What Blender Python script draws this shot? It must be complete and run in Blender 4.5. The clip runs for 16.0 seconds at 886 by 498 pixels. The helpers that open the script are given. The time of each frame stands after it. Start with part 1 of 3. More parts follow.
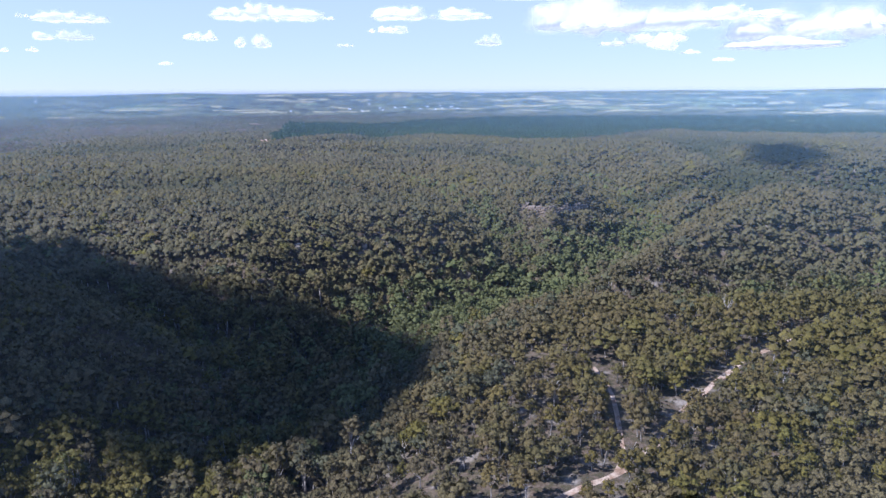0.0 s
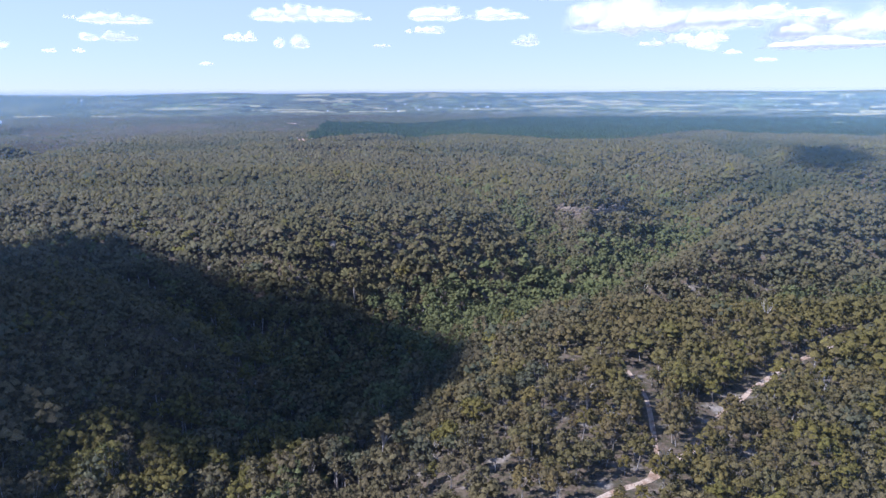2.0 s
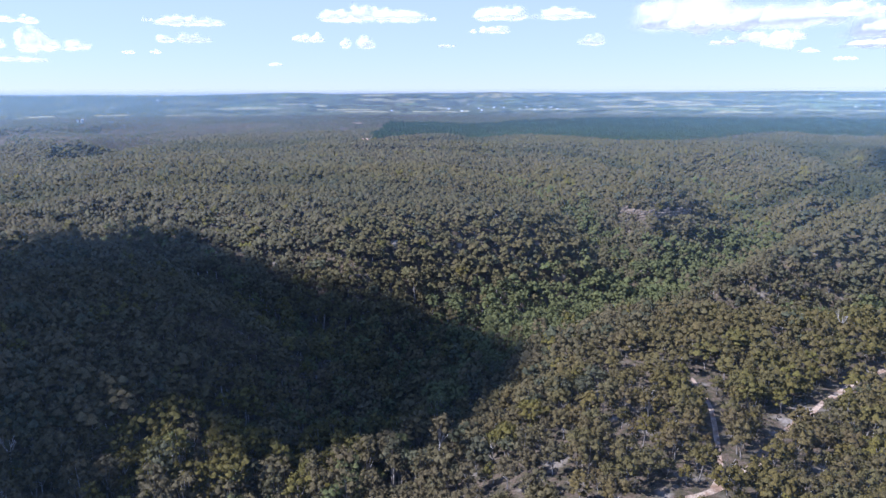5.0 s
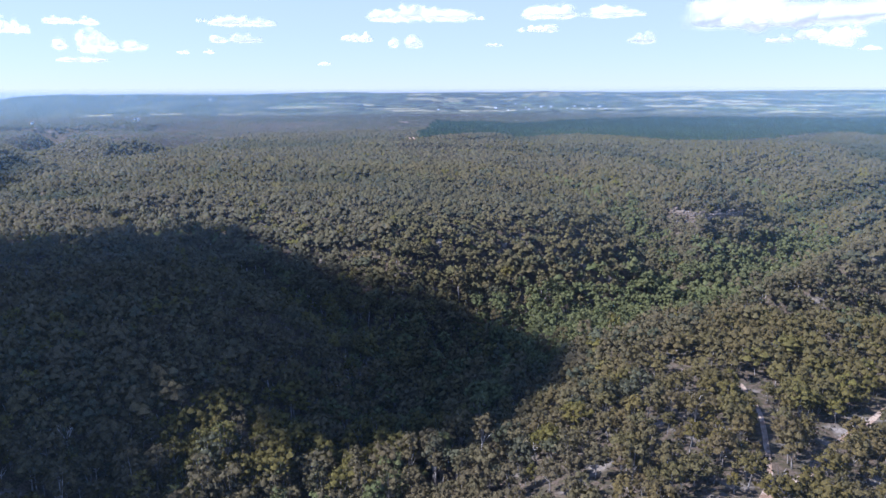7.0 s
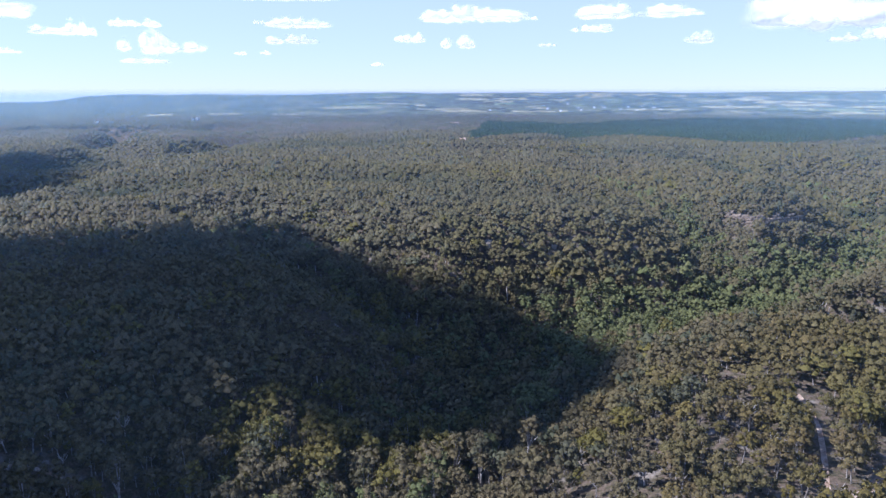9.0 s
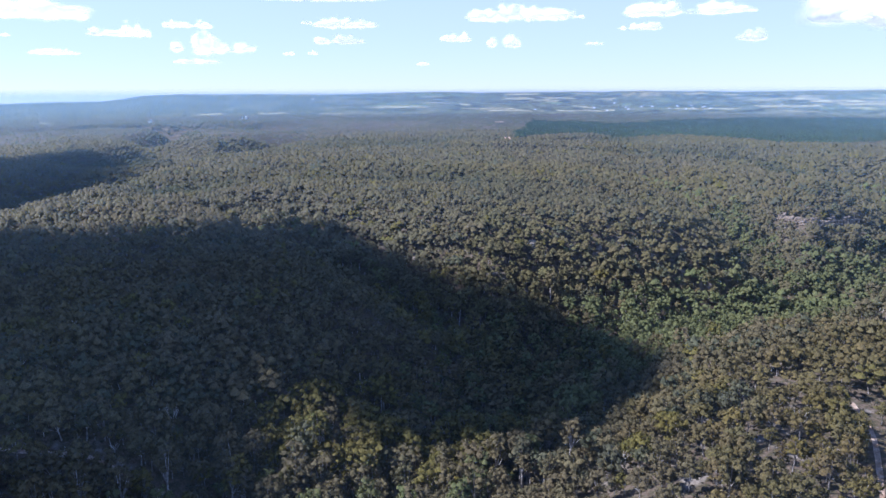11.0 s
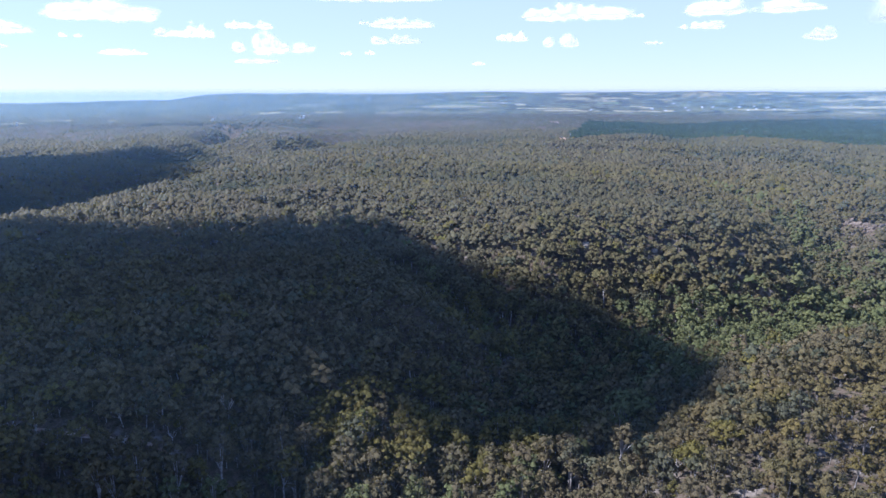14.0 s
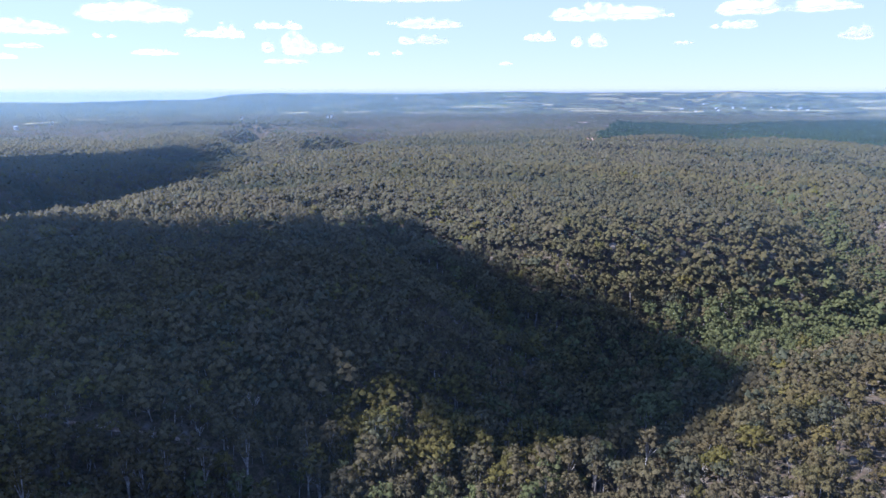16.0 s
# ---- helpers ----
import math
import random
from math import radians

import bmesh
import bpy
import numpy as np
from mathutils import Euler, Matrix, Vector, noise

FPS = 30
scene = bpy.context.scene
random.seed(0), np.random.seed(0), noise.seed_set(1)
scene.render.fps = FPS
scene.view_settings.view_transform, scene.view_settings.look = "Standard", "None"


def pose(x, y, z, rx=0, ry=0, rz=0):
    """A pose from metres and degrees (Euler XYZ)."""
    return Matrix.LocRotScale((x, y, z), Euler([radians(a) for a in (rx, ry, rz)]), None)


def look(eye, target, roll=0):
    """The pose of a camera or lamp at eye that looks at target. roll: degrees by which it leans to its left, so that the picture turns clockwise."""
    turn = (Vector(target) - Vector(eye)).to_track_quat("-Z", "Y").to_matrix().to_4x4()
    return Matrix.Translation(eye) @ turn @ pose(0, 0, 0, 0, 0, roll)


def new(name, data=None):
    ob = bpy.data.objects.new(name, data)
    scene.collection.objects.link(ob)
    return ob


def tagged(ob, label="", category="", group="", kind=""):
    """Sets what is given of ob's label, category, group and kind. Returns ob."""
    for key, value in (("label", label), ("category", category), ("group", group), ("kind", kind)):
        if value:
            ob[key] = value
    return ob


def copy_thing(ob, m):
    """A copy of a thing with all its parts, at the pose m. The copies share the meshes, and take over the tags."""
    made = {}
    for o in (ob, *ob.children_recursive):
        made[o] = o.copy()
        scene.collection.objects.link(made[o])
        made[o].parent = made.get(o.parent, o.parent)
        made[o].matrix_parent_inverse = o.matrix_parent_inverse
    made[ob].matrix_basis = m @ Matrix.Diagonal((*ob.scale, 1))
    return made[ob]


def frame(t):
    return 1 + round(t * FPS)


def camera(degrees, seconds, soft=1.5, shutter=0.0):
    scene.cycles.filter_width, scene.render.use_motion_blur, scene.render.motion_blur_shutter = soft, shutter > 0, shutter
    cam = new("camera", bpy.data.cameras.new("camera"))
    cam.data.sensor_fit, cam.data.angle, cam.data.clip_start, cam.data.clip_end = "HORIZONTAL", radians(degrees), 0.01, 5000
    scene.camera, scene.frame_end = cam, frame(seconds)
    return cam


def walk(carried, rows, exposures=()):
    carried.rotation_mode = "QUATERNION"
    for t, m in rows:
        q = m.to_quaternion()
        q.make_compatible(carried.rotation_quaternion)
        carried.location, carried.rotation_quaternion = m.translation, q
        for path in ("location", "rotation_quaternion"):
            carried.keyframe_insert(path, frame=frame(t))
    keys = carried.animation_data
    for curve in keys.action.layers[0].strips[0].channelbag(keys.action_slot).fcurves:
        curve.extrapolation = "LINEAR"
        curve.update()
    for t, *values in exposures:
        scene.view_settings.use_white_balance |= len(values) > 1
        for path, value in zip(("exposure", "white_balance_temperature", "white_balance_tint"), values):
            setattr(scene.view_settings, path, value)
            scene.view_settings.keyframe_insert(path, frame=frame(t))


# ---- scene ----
CAM_Z = 200.0
cam = camera(63.86, 16.0, soft=1.5)
# seconds, heading, tilt and roll of a drone that hovers and turns
TURN = [
    (0.0, 0.00, -12.46, 0.30),
    (0.5, 0.84, -12.46, 0.25),
    (1.0, 1.52, -12.47, 0.18),
    (1.5, 2.21, -12.46, 0.21),
    (2.0, 2.80, -12.44, 0.18),
    (2.5, 3.48, -12.44, 0.19),
    (3.0, 4.39, -12.43, 0.26),
    (3.5, 5.27, -12.42, 0.18),
    (4.0, 6.08, -12.42, 0.20),
    (6.5, 10.52, -12.45, 0.11),
    (7.0, 11.48, -12.47, 0.18),
    (7.5, 12.61, -12.45, 0.15),
    (8.0, 13.73, -12.44, 0.16),
    (8.5, 14.62, -12.44, 0.12),
    (9.0, 15.53, -12.43, 0.12),
    (11.5, 19.86, -12.47, 0.20),
    (12.0, 20.54, -12.46, 0.14),
    (12.5, 21.25, -12.46, 0.17),
    (13.0, 22.01, -12.46, 0.14),
    (13.5, 22.71, -12.45, 0.10),
    (14.0, 23.41, -12.48, 0.08),
    (14.5, 24.13, -12.47, 0.07),
    (15.0, 24.79, -12.49, 0.06),
    (15.5, 25.19, -12.47, -0.00),
    (16.0, 25.53, -12.48, 0.01),
]
walk(cam, [(t, pose(0, 0, CAM_Z, 90 + tilt, 0, yaw) @ pose(0, 0, 0, 0, 0, -roll)) for t, yaw, tilt, roll in TURN],
     exposures=[(0.0, 0.78, 4970, 23.5), (4.0, 0.80, 4970, 23.5), (16.0, 0.94, 4970, 23.5)])

# ---- light ----
SUN_AZ, SUN_EL = 102.0, 44.0          # degrees; azimuth turns left from +y


def way(az, el=0.0):
    a, e = radians(az), radians(el)
    return Vector((-math.sin(a) * math.cos(e), math.cos(a) * math.cos(e), math.sin(e)))


def plan(az, d):
    return (-math.sin(radians(az)) * d, math.cos(radians(az)) * d)


world = bpy.data.worlds.new("sky")
scene.world = world
world.use_nodes = True
wn = world.node_tree.nodes
sky = wn.new("ShaderNodeTexSky")
sky.sky_type = "NISHITA"
sky.sun_disc = False
sky.sun_elevation = radians(SUN_EL)
sky.sun_rotation = radians(-SUN_AZ)
sky.altitude = 600
sky.air_density, sky.dust_density, sky.ozone_density = 0.9, 0.1, 4.0
wn["Background"].inputs["Strength"].default_value = 0.109
# high thin haze evens the sky out towards a pale blue, most of all low down
haze = wn.new("ShaderNodeMix")
haze.data_type = "RGBA"
up = wn.new("ShaderNodeTexCoord")
height = wn.new("ShaderNodeSeparateXYZ")
fade = wn.new("ShaderNodeMapRange")
for socket, value in (("From Min", 0.10), ("From Max", 0.60), ("To Min", 0.72), ("To Max", 0.12)):
    fade.inputs[socket].default_value = value
world.node_tree.links.new(up.outputs["Generated"], height.inputs[0])
world.node_tree.links.new(height.outputs["Z"], fade.inputs["Value"])
world.node_tree.links.new(fade.outputs["Result"], haze.inputs[0])
haze.inputs[7].default_value = (3.85, 4.0, 4.6, 1)
world.node_tree.links.new(sky.outputs[0], haze.inputs[6])
world.node_tree.links.new(haze.outputs[2], wn["Background"].inputs["Color"])

sun_data = bpy.data.lights.new("sun", "SUN")
sun_data.energy, sun_data.angle, sun_data.color = 5.0, radians(0.53), (1.0, 0.89, 0.71)
sun = new("sun", sun_data)
sun.matrix_world = look(way(SUN_AZ, SUN_EL) * 3000, (0, 0, 0))

# ---- materials ----
def material(name, rough=0.8, spec=0.2):
    m = bpy.data.materials.new(name)
    m.use_nodes = True
    b = m.node_tree.nodes["Principled BSDF"]
    b.inputs["Roughness"].default_value = rough
    b.inputs["Specular IOR Level"].default_value = spec
    return m, m.node_tree, b


def node(tree, kind, **values):
    n = tree.nodes.new(kind)
    for key, v in values.items():
        n.inputs[key.replace("_", " ")].default_value = v
    return n


def mixed(tree, fac, a, b, blend="MIX"):
    n = tree.nodes.new("ShaderNodeMix")
    n.data_type, n.blend_type = "RGBA", blend
    for socket, v in ((n.inputs[0], fac), (n.inputs[6], a), (n.inputs[7], b)):
        if hasattr(v, "is_output"):
            tree.links.new(v, socket)
        else:
            socket.default_value = v if not isinstance(v, tuple) else (*v, 1)
    return n.outputs[2]


def noise_ramp(tree, scale, lo, hi, detail=4.0):
    co = tree.nodes.new("ShaderNodeTexCoord")
    n = node(tree, "ShaderNodeTexNoise", Scale=scale, Detail=detail)
    tree.links.new(co.outputs["Object"], n.inputs["Vector"])
    r = tree.nodes.new("ShaderNodeMapRange")
    r.interpolation_type = "SMOOTHSTEP"
    r.inputs["From Min"].default_value, r.inputs["From Max"].default_value = lo, hi
    tree.links.new(n.outputs["Fac"], r.inputs["Value"])
    return r.outputs["Result"]


def bump(tree, bsdf, scale, strength, distance):
    co = tree.nodes.new("ShaderNodeTexCoord")
    n = node(tree, "ShaderNodeTexNoise", Scale=scale, Detail=6.0)
    tree.links.new(co.outputs["Object"], n.inputs["Vector"])
    b = node(tree, "ShaderNodeBump", Strength=strength, Distance=distance)
    tree.links.new(n.outputs["Fac"], b.inputs["Height"])
    tree.links.new(b.outputs["Normal"], bsdf.inputs["Normal"])


def leaf_material(name, by_object=False, fine=True):
    """Foliage: the tree's own colour, varied clump by clump, thin leaves that let some light through."""
    m, t, b = material(name, 0.7, 0.22 if fine else 0.1)
    if by_object:
        info = t.nodes.new("ShaderNodeObjectInfo")
        ramp = t.nodes.new("ShaderNodeValToRGB")
        e = ramp.color_ramp.elements
        e[0].color, e[1].color = (0.113, 0.091, 0.023, 1), (0.140, 0.114, 0.027, 1)
        for at, c in ((0.35, (0.114, 0.100, 0.038, 1)), (0.7, (0.118, 0.090, 0.038, 1))):
            e.new(at).color = c
        t.links.new(info.outputs["Random"], ramp.inputs["Fac"])
        colour = ramp.outputs["Color"]
    else:
        a = t.nodes.new("ShaderNodeAttribute")
        a.attribute_name = "leaf"
        colour = a.outputs["Color"]
    grain = noise_ramp(t, 2.8 if fine else 0.7, 0.33, 0.67, 3.0)
    colour = mixed(t, 1.0, colour, mixed(t, grain, (0.50, 0.50, 0.54) if fine else (0.80, 0.80, 0.82), (1.50, 1.48, 1.36) if fine else (1.2, 1.2, 1.17)), "MULTIPLY")
    if fine:
        bump(t, b, 3.2, 0.8, 0.4)
    t.links.new(colour, b.inputs["Base Color"])
    through_leaf = t.nodes.new("ShaderNodeBsdfTranslucent")
    t.links.new(colour, through_leaf.inputs["Color"])
    both = node(t, "ShaderNodeMixShader", Fac=0.22)
    t.links.new(b.outputs[0], both.inputs[1])
    t.links.new(through_leaf.outputs[0], both.inputs[2])
    t.links.new(both.outputs[0], t.nodes["Material Output"].inputs[0])
    return m


def ground_material():
    """Leaf litter and low scrub over pale sand that shows in patches."""
    m, t, b = material("bush_floor", 0.95, 0.1)
    litter = mixed(t, noise_ramp(t, 1.1, 0.35, 0.65), (0.080, 0.060, 0.042), (0.150, 0.118, 0.086))
    scrub = mixed(t, noise_ramp(t, 2.2, 0.4, 0.6), (0.050, 0.046, 0.026), (0.095, 0.080, 0.048))
    c = mixed(t, noise_ramp(t, 0.35, 0.40, 0.60), litter, scrub)
    sand = mixed(t, noise_ramp(t, 0.9, 0.3, 0.7), (0.17, 0.145, 0.115), (0.28, 0.25, 0.21))
    c = mixed(t, noise_ramp(t, 0.09, 0.54, 0.70), c, sand)
    t.links.new(c, b.inputs["Base Color"])
    bump(t, b, 0.8, 0.6, 0.6)
    return m


def two_tone(name, a, b_, scale, rough=0.9, grain=None, relief=None):
    m, t, b = material(name, rough, 0.15)
    c = mixed(t, noise_ramp(t, scale, 0.35, 0.65), a, b_)
    if grain:
        c = mixed(t, 1.0, c, mixed(t, noise_ramp(t, grain, 0.3, 0.7), (0.7, 0.7, 0.7), (1.25, 1.25, 1.25)), "MULTIPLY")
    t.links.new(c, b.inputs["Base Color"])
    if relief:
        bump(t, b, relief[0], relief[1], relief[2])
    return m


def cloud_material(name, tone, glow, thin=0.5):
    """White vapour, thin towards the rim; glow whitens it with light of its own."""
    m = bpy.data.materials.new(name)
    m.use_nodes = True
    t = m.node_tree
    t.nodes.clear()
    out = t.nodes.new("ShaderNodeOutputMaterial")
    a = t.nodes.new("ShaderNodeAttribute")
    a.attribute_name = "cover"
    d = node(t, "ShaderNodeBsdfDiffuse", Color=(*tone, 1))
    tl = node(t, "ShaderNodeBsdfTranslucent", Color=(*tone, 1))
    body = node(t, "ShaderNodeMixShader", Fac=thin)
    t.links.new(d.outputs[0], body.inputs[1])
    t.links.new(tl.outputs[0], body.inputs[2])
    # emission added in place of sunlight scattered inside the cloud
    shine = node(t, "ShaderNodeEmission", Color=(*tone, 1), Strength=glow)
    add = t.nodes.new("ShaderNodeAddShader")
    t.links.new(body.outputs[0], add.inputs[0])
    t.links.new(shine.outputs[0], add.inputs[1])
    clear = t.nodes.new("ShaderNodeBsdfTransparent")
    mix = t.nodes.new("ShaderNodeMixShader")
    t.links.new(a.outputs["Fac"], mix.inputs[0])
    t.links.new(clear.outputs[0], mix.inputs[1])
    t.links.new(add.outputs[0], mix.inputs[2])
    t.links.new(mix.outputs[0], out.inputs[0])
    return m


M_LEAF = leaf_material("gum_leaves")
M_LEAF_FAR = leaf_material("distant_leaves", fine=False)
M_LEAF_ONE = leaf_material("gum_leaves_single", True)
M_GROUND = ground_material()
M_BARK = two_tone("grey_bark", (0.20, 0.18, 0.16), (0.46, 0.43, 0.39), 0.6, 0.85, 6.0)
M_DEAD = two_tone("bleached_wood", (0.34, 0.31, 0.27), (0.55, 0.51, 0.45), 2.0, 0.8, 7.0)
M_SAND = two_tone("sandy_track", (0.26, 0.175, 0.115), (0.46, 0.37, 0.28), 0.25, 0.95, 1.5, (2.0, 0.5, 0.2))
M_CLAY = two_tone("orange_clay_road", (0.42, 0.26, 0.15), (0.58, 0.45, 0.33), 0.05, 0.95, 0.4)
M_ROCK = two_tone("weathered_sandstone", (0.15, 0.13, 0.105), (0.34, 0.305, 0.25), 0.45, 0.9, 2.0, (1.5, 0.7, 0.4))
M_CLIFF = two_tone("ochre_sandstone", (0.065, 0.052, 0.040), (0.29, 0.235, 0.175), 0.33, 0.9, 1.2, (0.8, 0.8, 0.6))
M_CLOUD = cloud_material("white_cloud", (0.93, 0.925, 0.925), 0.19)
M_CLOUD_GREY = cloud_material("grey_cloud", (0.83, 0.83, 0.835), 0.13)
M_CLOUD_DEEP = cloud_material("deep_cloud", (0.80, 0.81, 0.84), 0.0, 0.05)
M_FIELD = two_tone("pale_pasture", (0.34, 0.30, 0.15), (0.46, 0.41, 0.22), 0.008, 0.95, 0.03)
M_FIELD_GREEN = two_tone("green_pasture", (0.17, 0.21, 0.08), (0.25, 0.27, 0.12), 0.008, 0.95, 0.03)
M_WHITE = two_tone("white_walls", (0.72, 0.72, 0.70), (0.82, 0.82, 0.80), 0.3)
M_ROOF = two_tone("pale_metal_roof", (0.55, 0.57, 0.60), (0.70, 0.72, 0.74), 0.3, 0.5)
M_FARM = two_tone("dull_pasture", (0.085, 0.095, 0.048), (0.16, 0.155, 0.08), 0.006, 0.95, 0.02)
# blue tone of the added sheets that imitate haze in the air
M_HAZE = cloud_material("haze_sheet", (0.47, 0.77, 1.0), 0.0)

# ---- the lie of the land ----
rng = np.random.default_rng(7)
LATTICE = rng.random((256, 256))


def patchy(x, y, size, seed=0):
    """Smooth random field from 0 to 1 with features about size metres wide."""
    u, v = np.asarray(x) / size + 37.3 * seed, np.asarray(y) / size + 11.9 * seed
    i, j = np.floor(u).astype(int), np.floor(v).astype(int)
    a, b = u - i, v - j
    a, b = a * a * (3 - 2 * a), b * b * (3 - 2 * b)
    n = lambda p, q: LATTICE[p % 256, q % 256]
    return (n(i, j) * (1 - a) + n(i + 1, j) * a) * (1 - b) + (n(i, j + 1) * (1 - a) + n(i + 1, j + 1) * a) * b


def rough(x, y, size, seed=0):
    return 0.55 * patchy(x, y, size, seed) + 0.3 * patchy(x, y, size / 2.3, seed + 3) + 0.15 * patchy(x, y, size / 5.1, seed + 5)


def ease(a, b, v):
    s = np.clip((v - a) / (b - a), 0, 1)
    return s * s * (3 - 2 * s)


# watercourses: azimuth, distance, floor height, half width of the valley
CREEK = [(120, 330, 18, 90), (70, 225, 20, 80), (36, 240, 18, 80), (20, 305, 16, 80), (9, 455, 10, 85), (-3, 535, 12, 80),
         (-9.9, 615, 16, 80), (-14.2, 730, 20, 80), (-18.5, 830, 25, 75), (-24, 905, 30, 75), (-29, 965, 36, 80), (-37, 1060, 48, 90)]
GULLIES = [
    [(-3, 535, 14, 60), (-12, 500, 18, 48), (-17, 500, 28, 46), (-25, 520, 44, 50), (-36, 580, 62, 60)],
    [(-8, 600, 16, 50), (-5.5, 730, 40, 60), (-1, 880, 66, 60), (4, 1050, 80, 60)],
    [(-17, 800, 25, 65), (-16.0, 930, 42, 65), (-12, 1120, 68, 70)],
    [(13, 440, 12, 60), (21, 500, 34, 60), (26, 560, 56, 55), (33, 660, 76, 55)],
    [(80, 900, 5, 100), (64, 800, 5, 95), (54, 870, 5, 95), (49, 1120, 8, 95), (45.3, 1285, 12, 95), (41.6, 1390, 18, 95), (37.3, 1570, 28, 95), (31, 2000, 45, 90), (24, 2450, 70, 90)],
    [(37.3, 1570, 30, 90), (40, 1850, 42, 80), (44, 2150, 55, 80)],
]
WATER = [np.array([(*plan(a, d), z, w) for a, d, z, w in line]) for line in [CREEK] + GULLIES]


def along(line, x, y):
    """Distance from a line of points, and the line's other values there."""
    best = np.full(np.shape(x), 1e9)
    z, w = np.zeros(np.shape(x)), np.ones(np.shape(x))
    for p, q in zip(line[:-1], line[1:]):
        ex, ey = q[0] - p[0], q[1] - p[1]
        s = np.clip(((x - p[0]) * ex + (y - p[1]) * ey) / (ex * ex + ey * ey), 0, 1)
        d = np.hypot(x - p[0] - s * ex, y - p[1] - s * ey)
        near = d < best
        best = np.where(near, d, best)
        if len(p) > 2:
            z, w = np.where(near, p[2] + s * (q[2] - p[2]), z), np.where(near, p[3] + s * (q[3] - p[3]), w)
    return best, z, w


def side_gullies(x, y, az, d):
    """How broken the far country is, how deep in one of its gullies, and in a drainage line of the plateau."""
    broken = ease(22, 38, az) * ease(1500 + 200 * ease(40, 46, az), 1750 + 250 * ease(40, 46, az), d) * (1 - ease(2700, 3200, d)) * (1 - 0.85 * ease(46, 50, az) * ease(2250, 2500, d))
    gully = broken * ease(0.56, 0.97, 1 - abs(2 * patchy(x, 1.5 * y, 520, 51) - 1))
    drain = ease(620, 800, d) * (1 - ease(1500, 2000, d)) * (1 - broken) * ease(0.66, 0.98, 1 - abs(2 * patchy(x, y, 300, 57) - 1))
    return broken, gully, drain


def land(x, y):
    """Height of the ground."""
    x, y = np.asarray(x, float), np.asarray(y, float)
    d = np.hypot(x, y)
    az = np.degrees(np.arctan2(-x, y))
    base = 66 + 27 * ease(330, 680, d) + 9 * (rough(x, y, 420, 1) - 0.5) * ease(250, 700, d) + 7 * (rough(x, y, 90, 2) - 0.5) + 22 * (rough(x, y, 250, 6) - 0.5) * ease(480, 800, d) * (1 - ease(2600, 3200, d))
    base = base + 7 * ease(40, 44, az) * (1 - ease(47, 53, az)) * ease(500, 700, d) * (1 - ease(1300, 1500, d))
    hx, hy = x - plan(-27, 720)[0], y - plan(-27, 720)[1]
    base = base + 24 * np.exp(-(hx * hx + hy * hy) / 150 ** 2)
    # the country climbs gently to the hills on the skyline
    rim = 200 + 4650 * np.tan(np.radians(np.interp(az, [-60, -30, -16, 0, 15, 25, 33, 39, 42, 44, 50, 58, 90], [0.0, 0.0, 0.0, -0.02, -0.02, -0.08, -0.1, -0.2, -0.32, -0.6, -0.65, -0.65, -0.65])))
    rim = rim + 24 * (rough(az * 60, 0 * az, 330, 4) - 0.47)
    base = base + (rim - base) * np.clip((d - 3200) / 1450, 0, 1) ** 1.15
    base = base + 30 * np.exp(-((az - 3.6) / 1.7) ** 2 - ((d - 4300) / 130) ** 2)
    base = base + 18 * np.exp(-((az - 40) / 4.5) ** 2 - ((d - 4450) / 200) ** 2)
    base = base + 5 * (rough(x, y, 500, 9) - 0.5) * ease(3300, 3600, d)
    base = base - 6 * ease(37, 46, az) * ease(930, 1150, d) * (1 - ease(2300, 3000, d))
    # side gullies cut the country beyond the deep valley into ridges
    broken, gully, drain = side_gullies(x, y, az, d)
    base = base + 18 * broken * (rough(x, y, 380, 53) - 0.5) - 58 * gully - 19 * drain
    h = base
    for line in WATER:
        s, z, w = along(line, x, y)
        s = s / w
        v = z + (base - z) * (1 - np.exp(-s ** 2.2))
        h = np.minimum(h, np.where(z < base, v, h))
    return h - 240 * ease(4700, 4950, d)


def ridge_sand(x, y):
    """How open the scrub is on the sandy spur."""
    return ease(0.50, 0.66, rough(x, y, 30, 12)) * (1 - ease(330, 480, np.hypot(x - 40, y))) * ease(-80, 0, x)


def creek_side(x, y):
    s, z, w = along(WATER[0], x, y)
    g = 1 - ease(28, 70, s + 30 * (rough(x, y, 70, 15) - 0.5))
    for line in WATER[1:5]:
        s2 = along(line, x, y)[0]
        g = np.maximum(g, 0.7 * (1 - ease(6, 26, s2 + 20 * (rough(x, y, 50, 16) - 0.5))))
    return g * (1 - 0.75 * ease(780, 1000, np.hypot(x, y)))

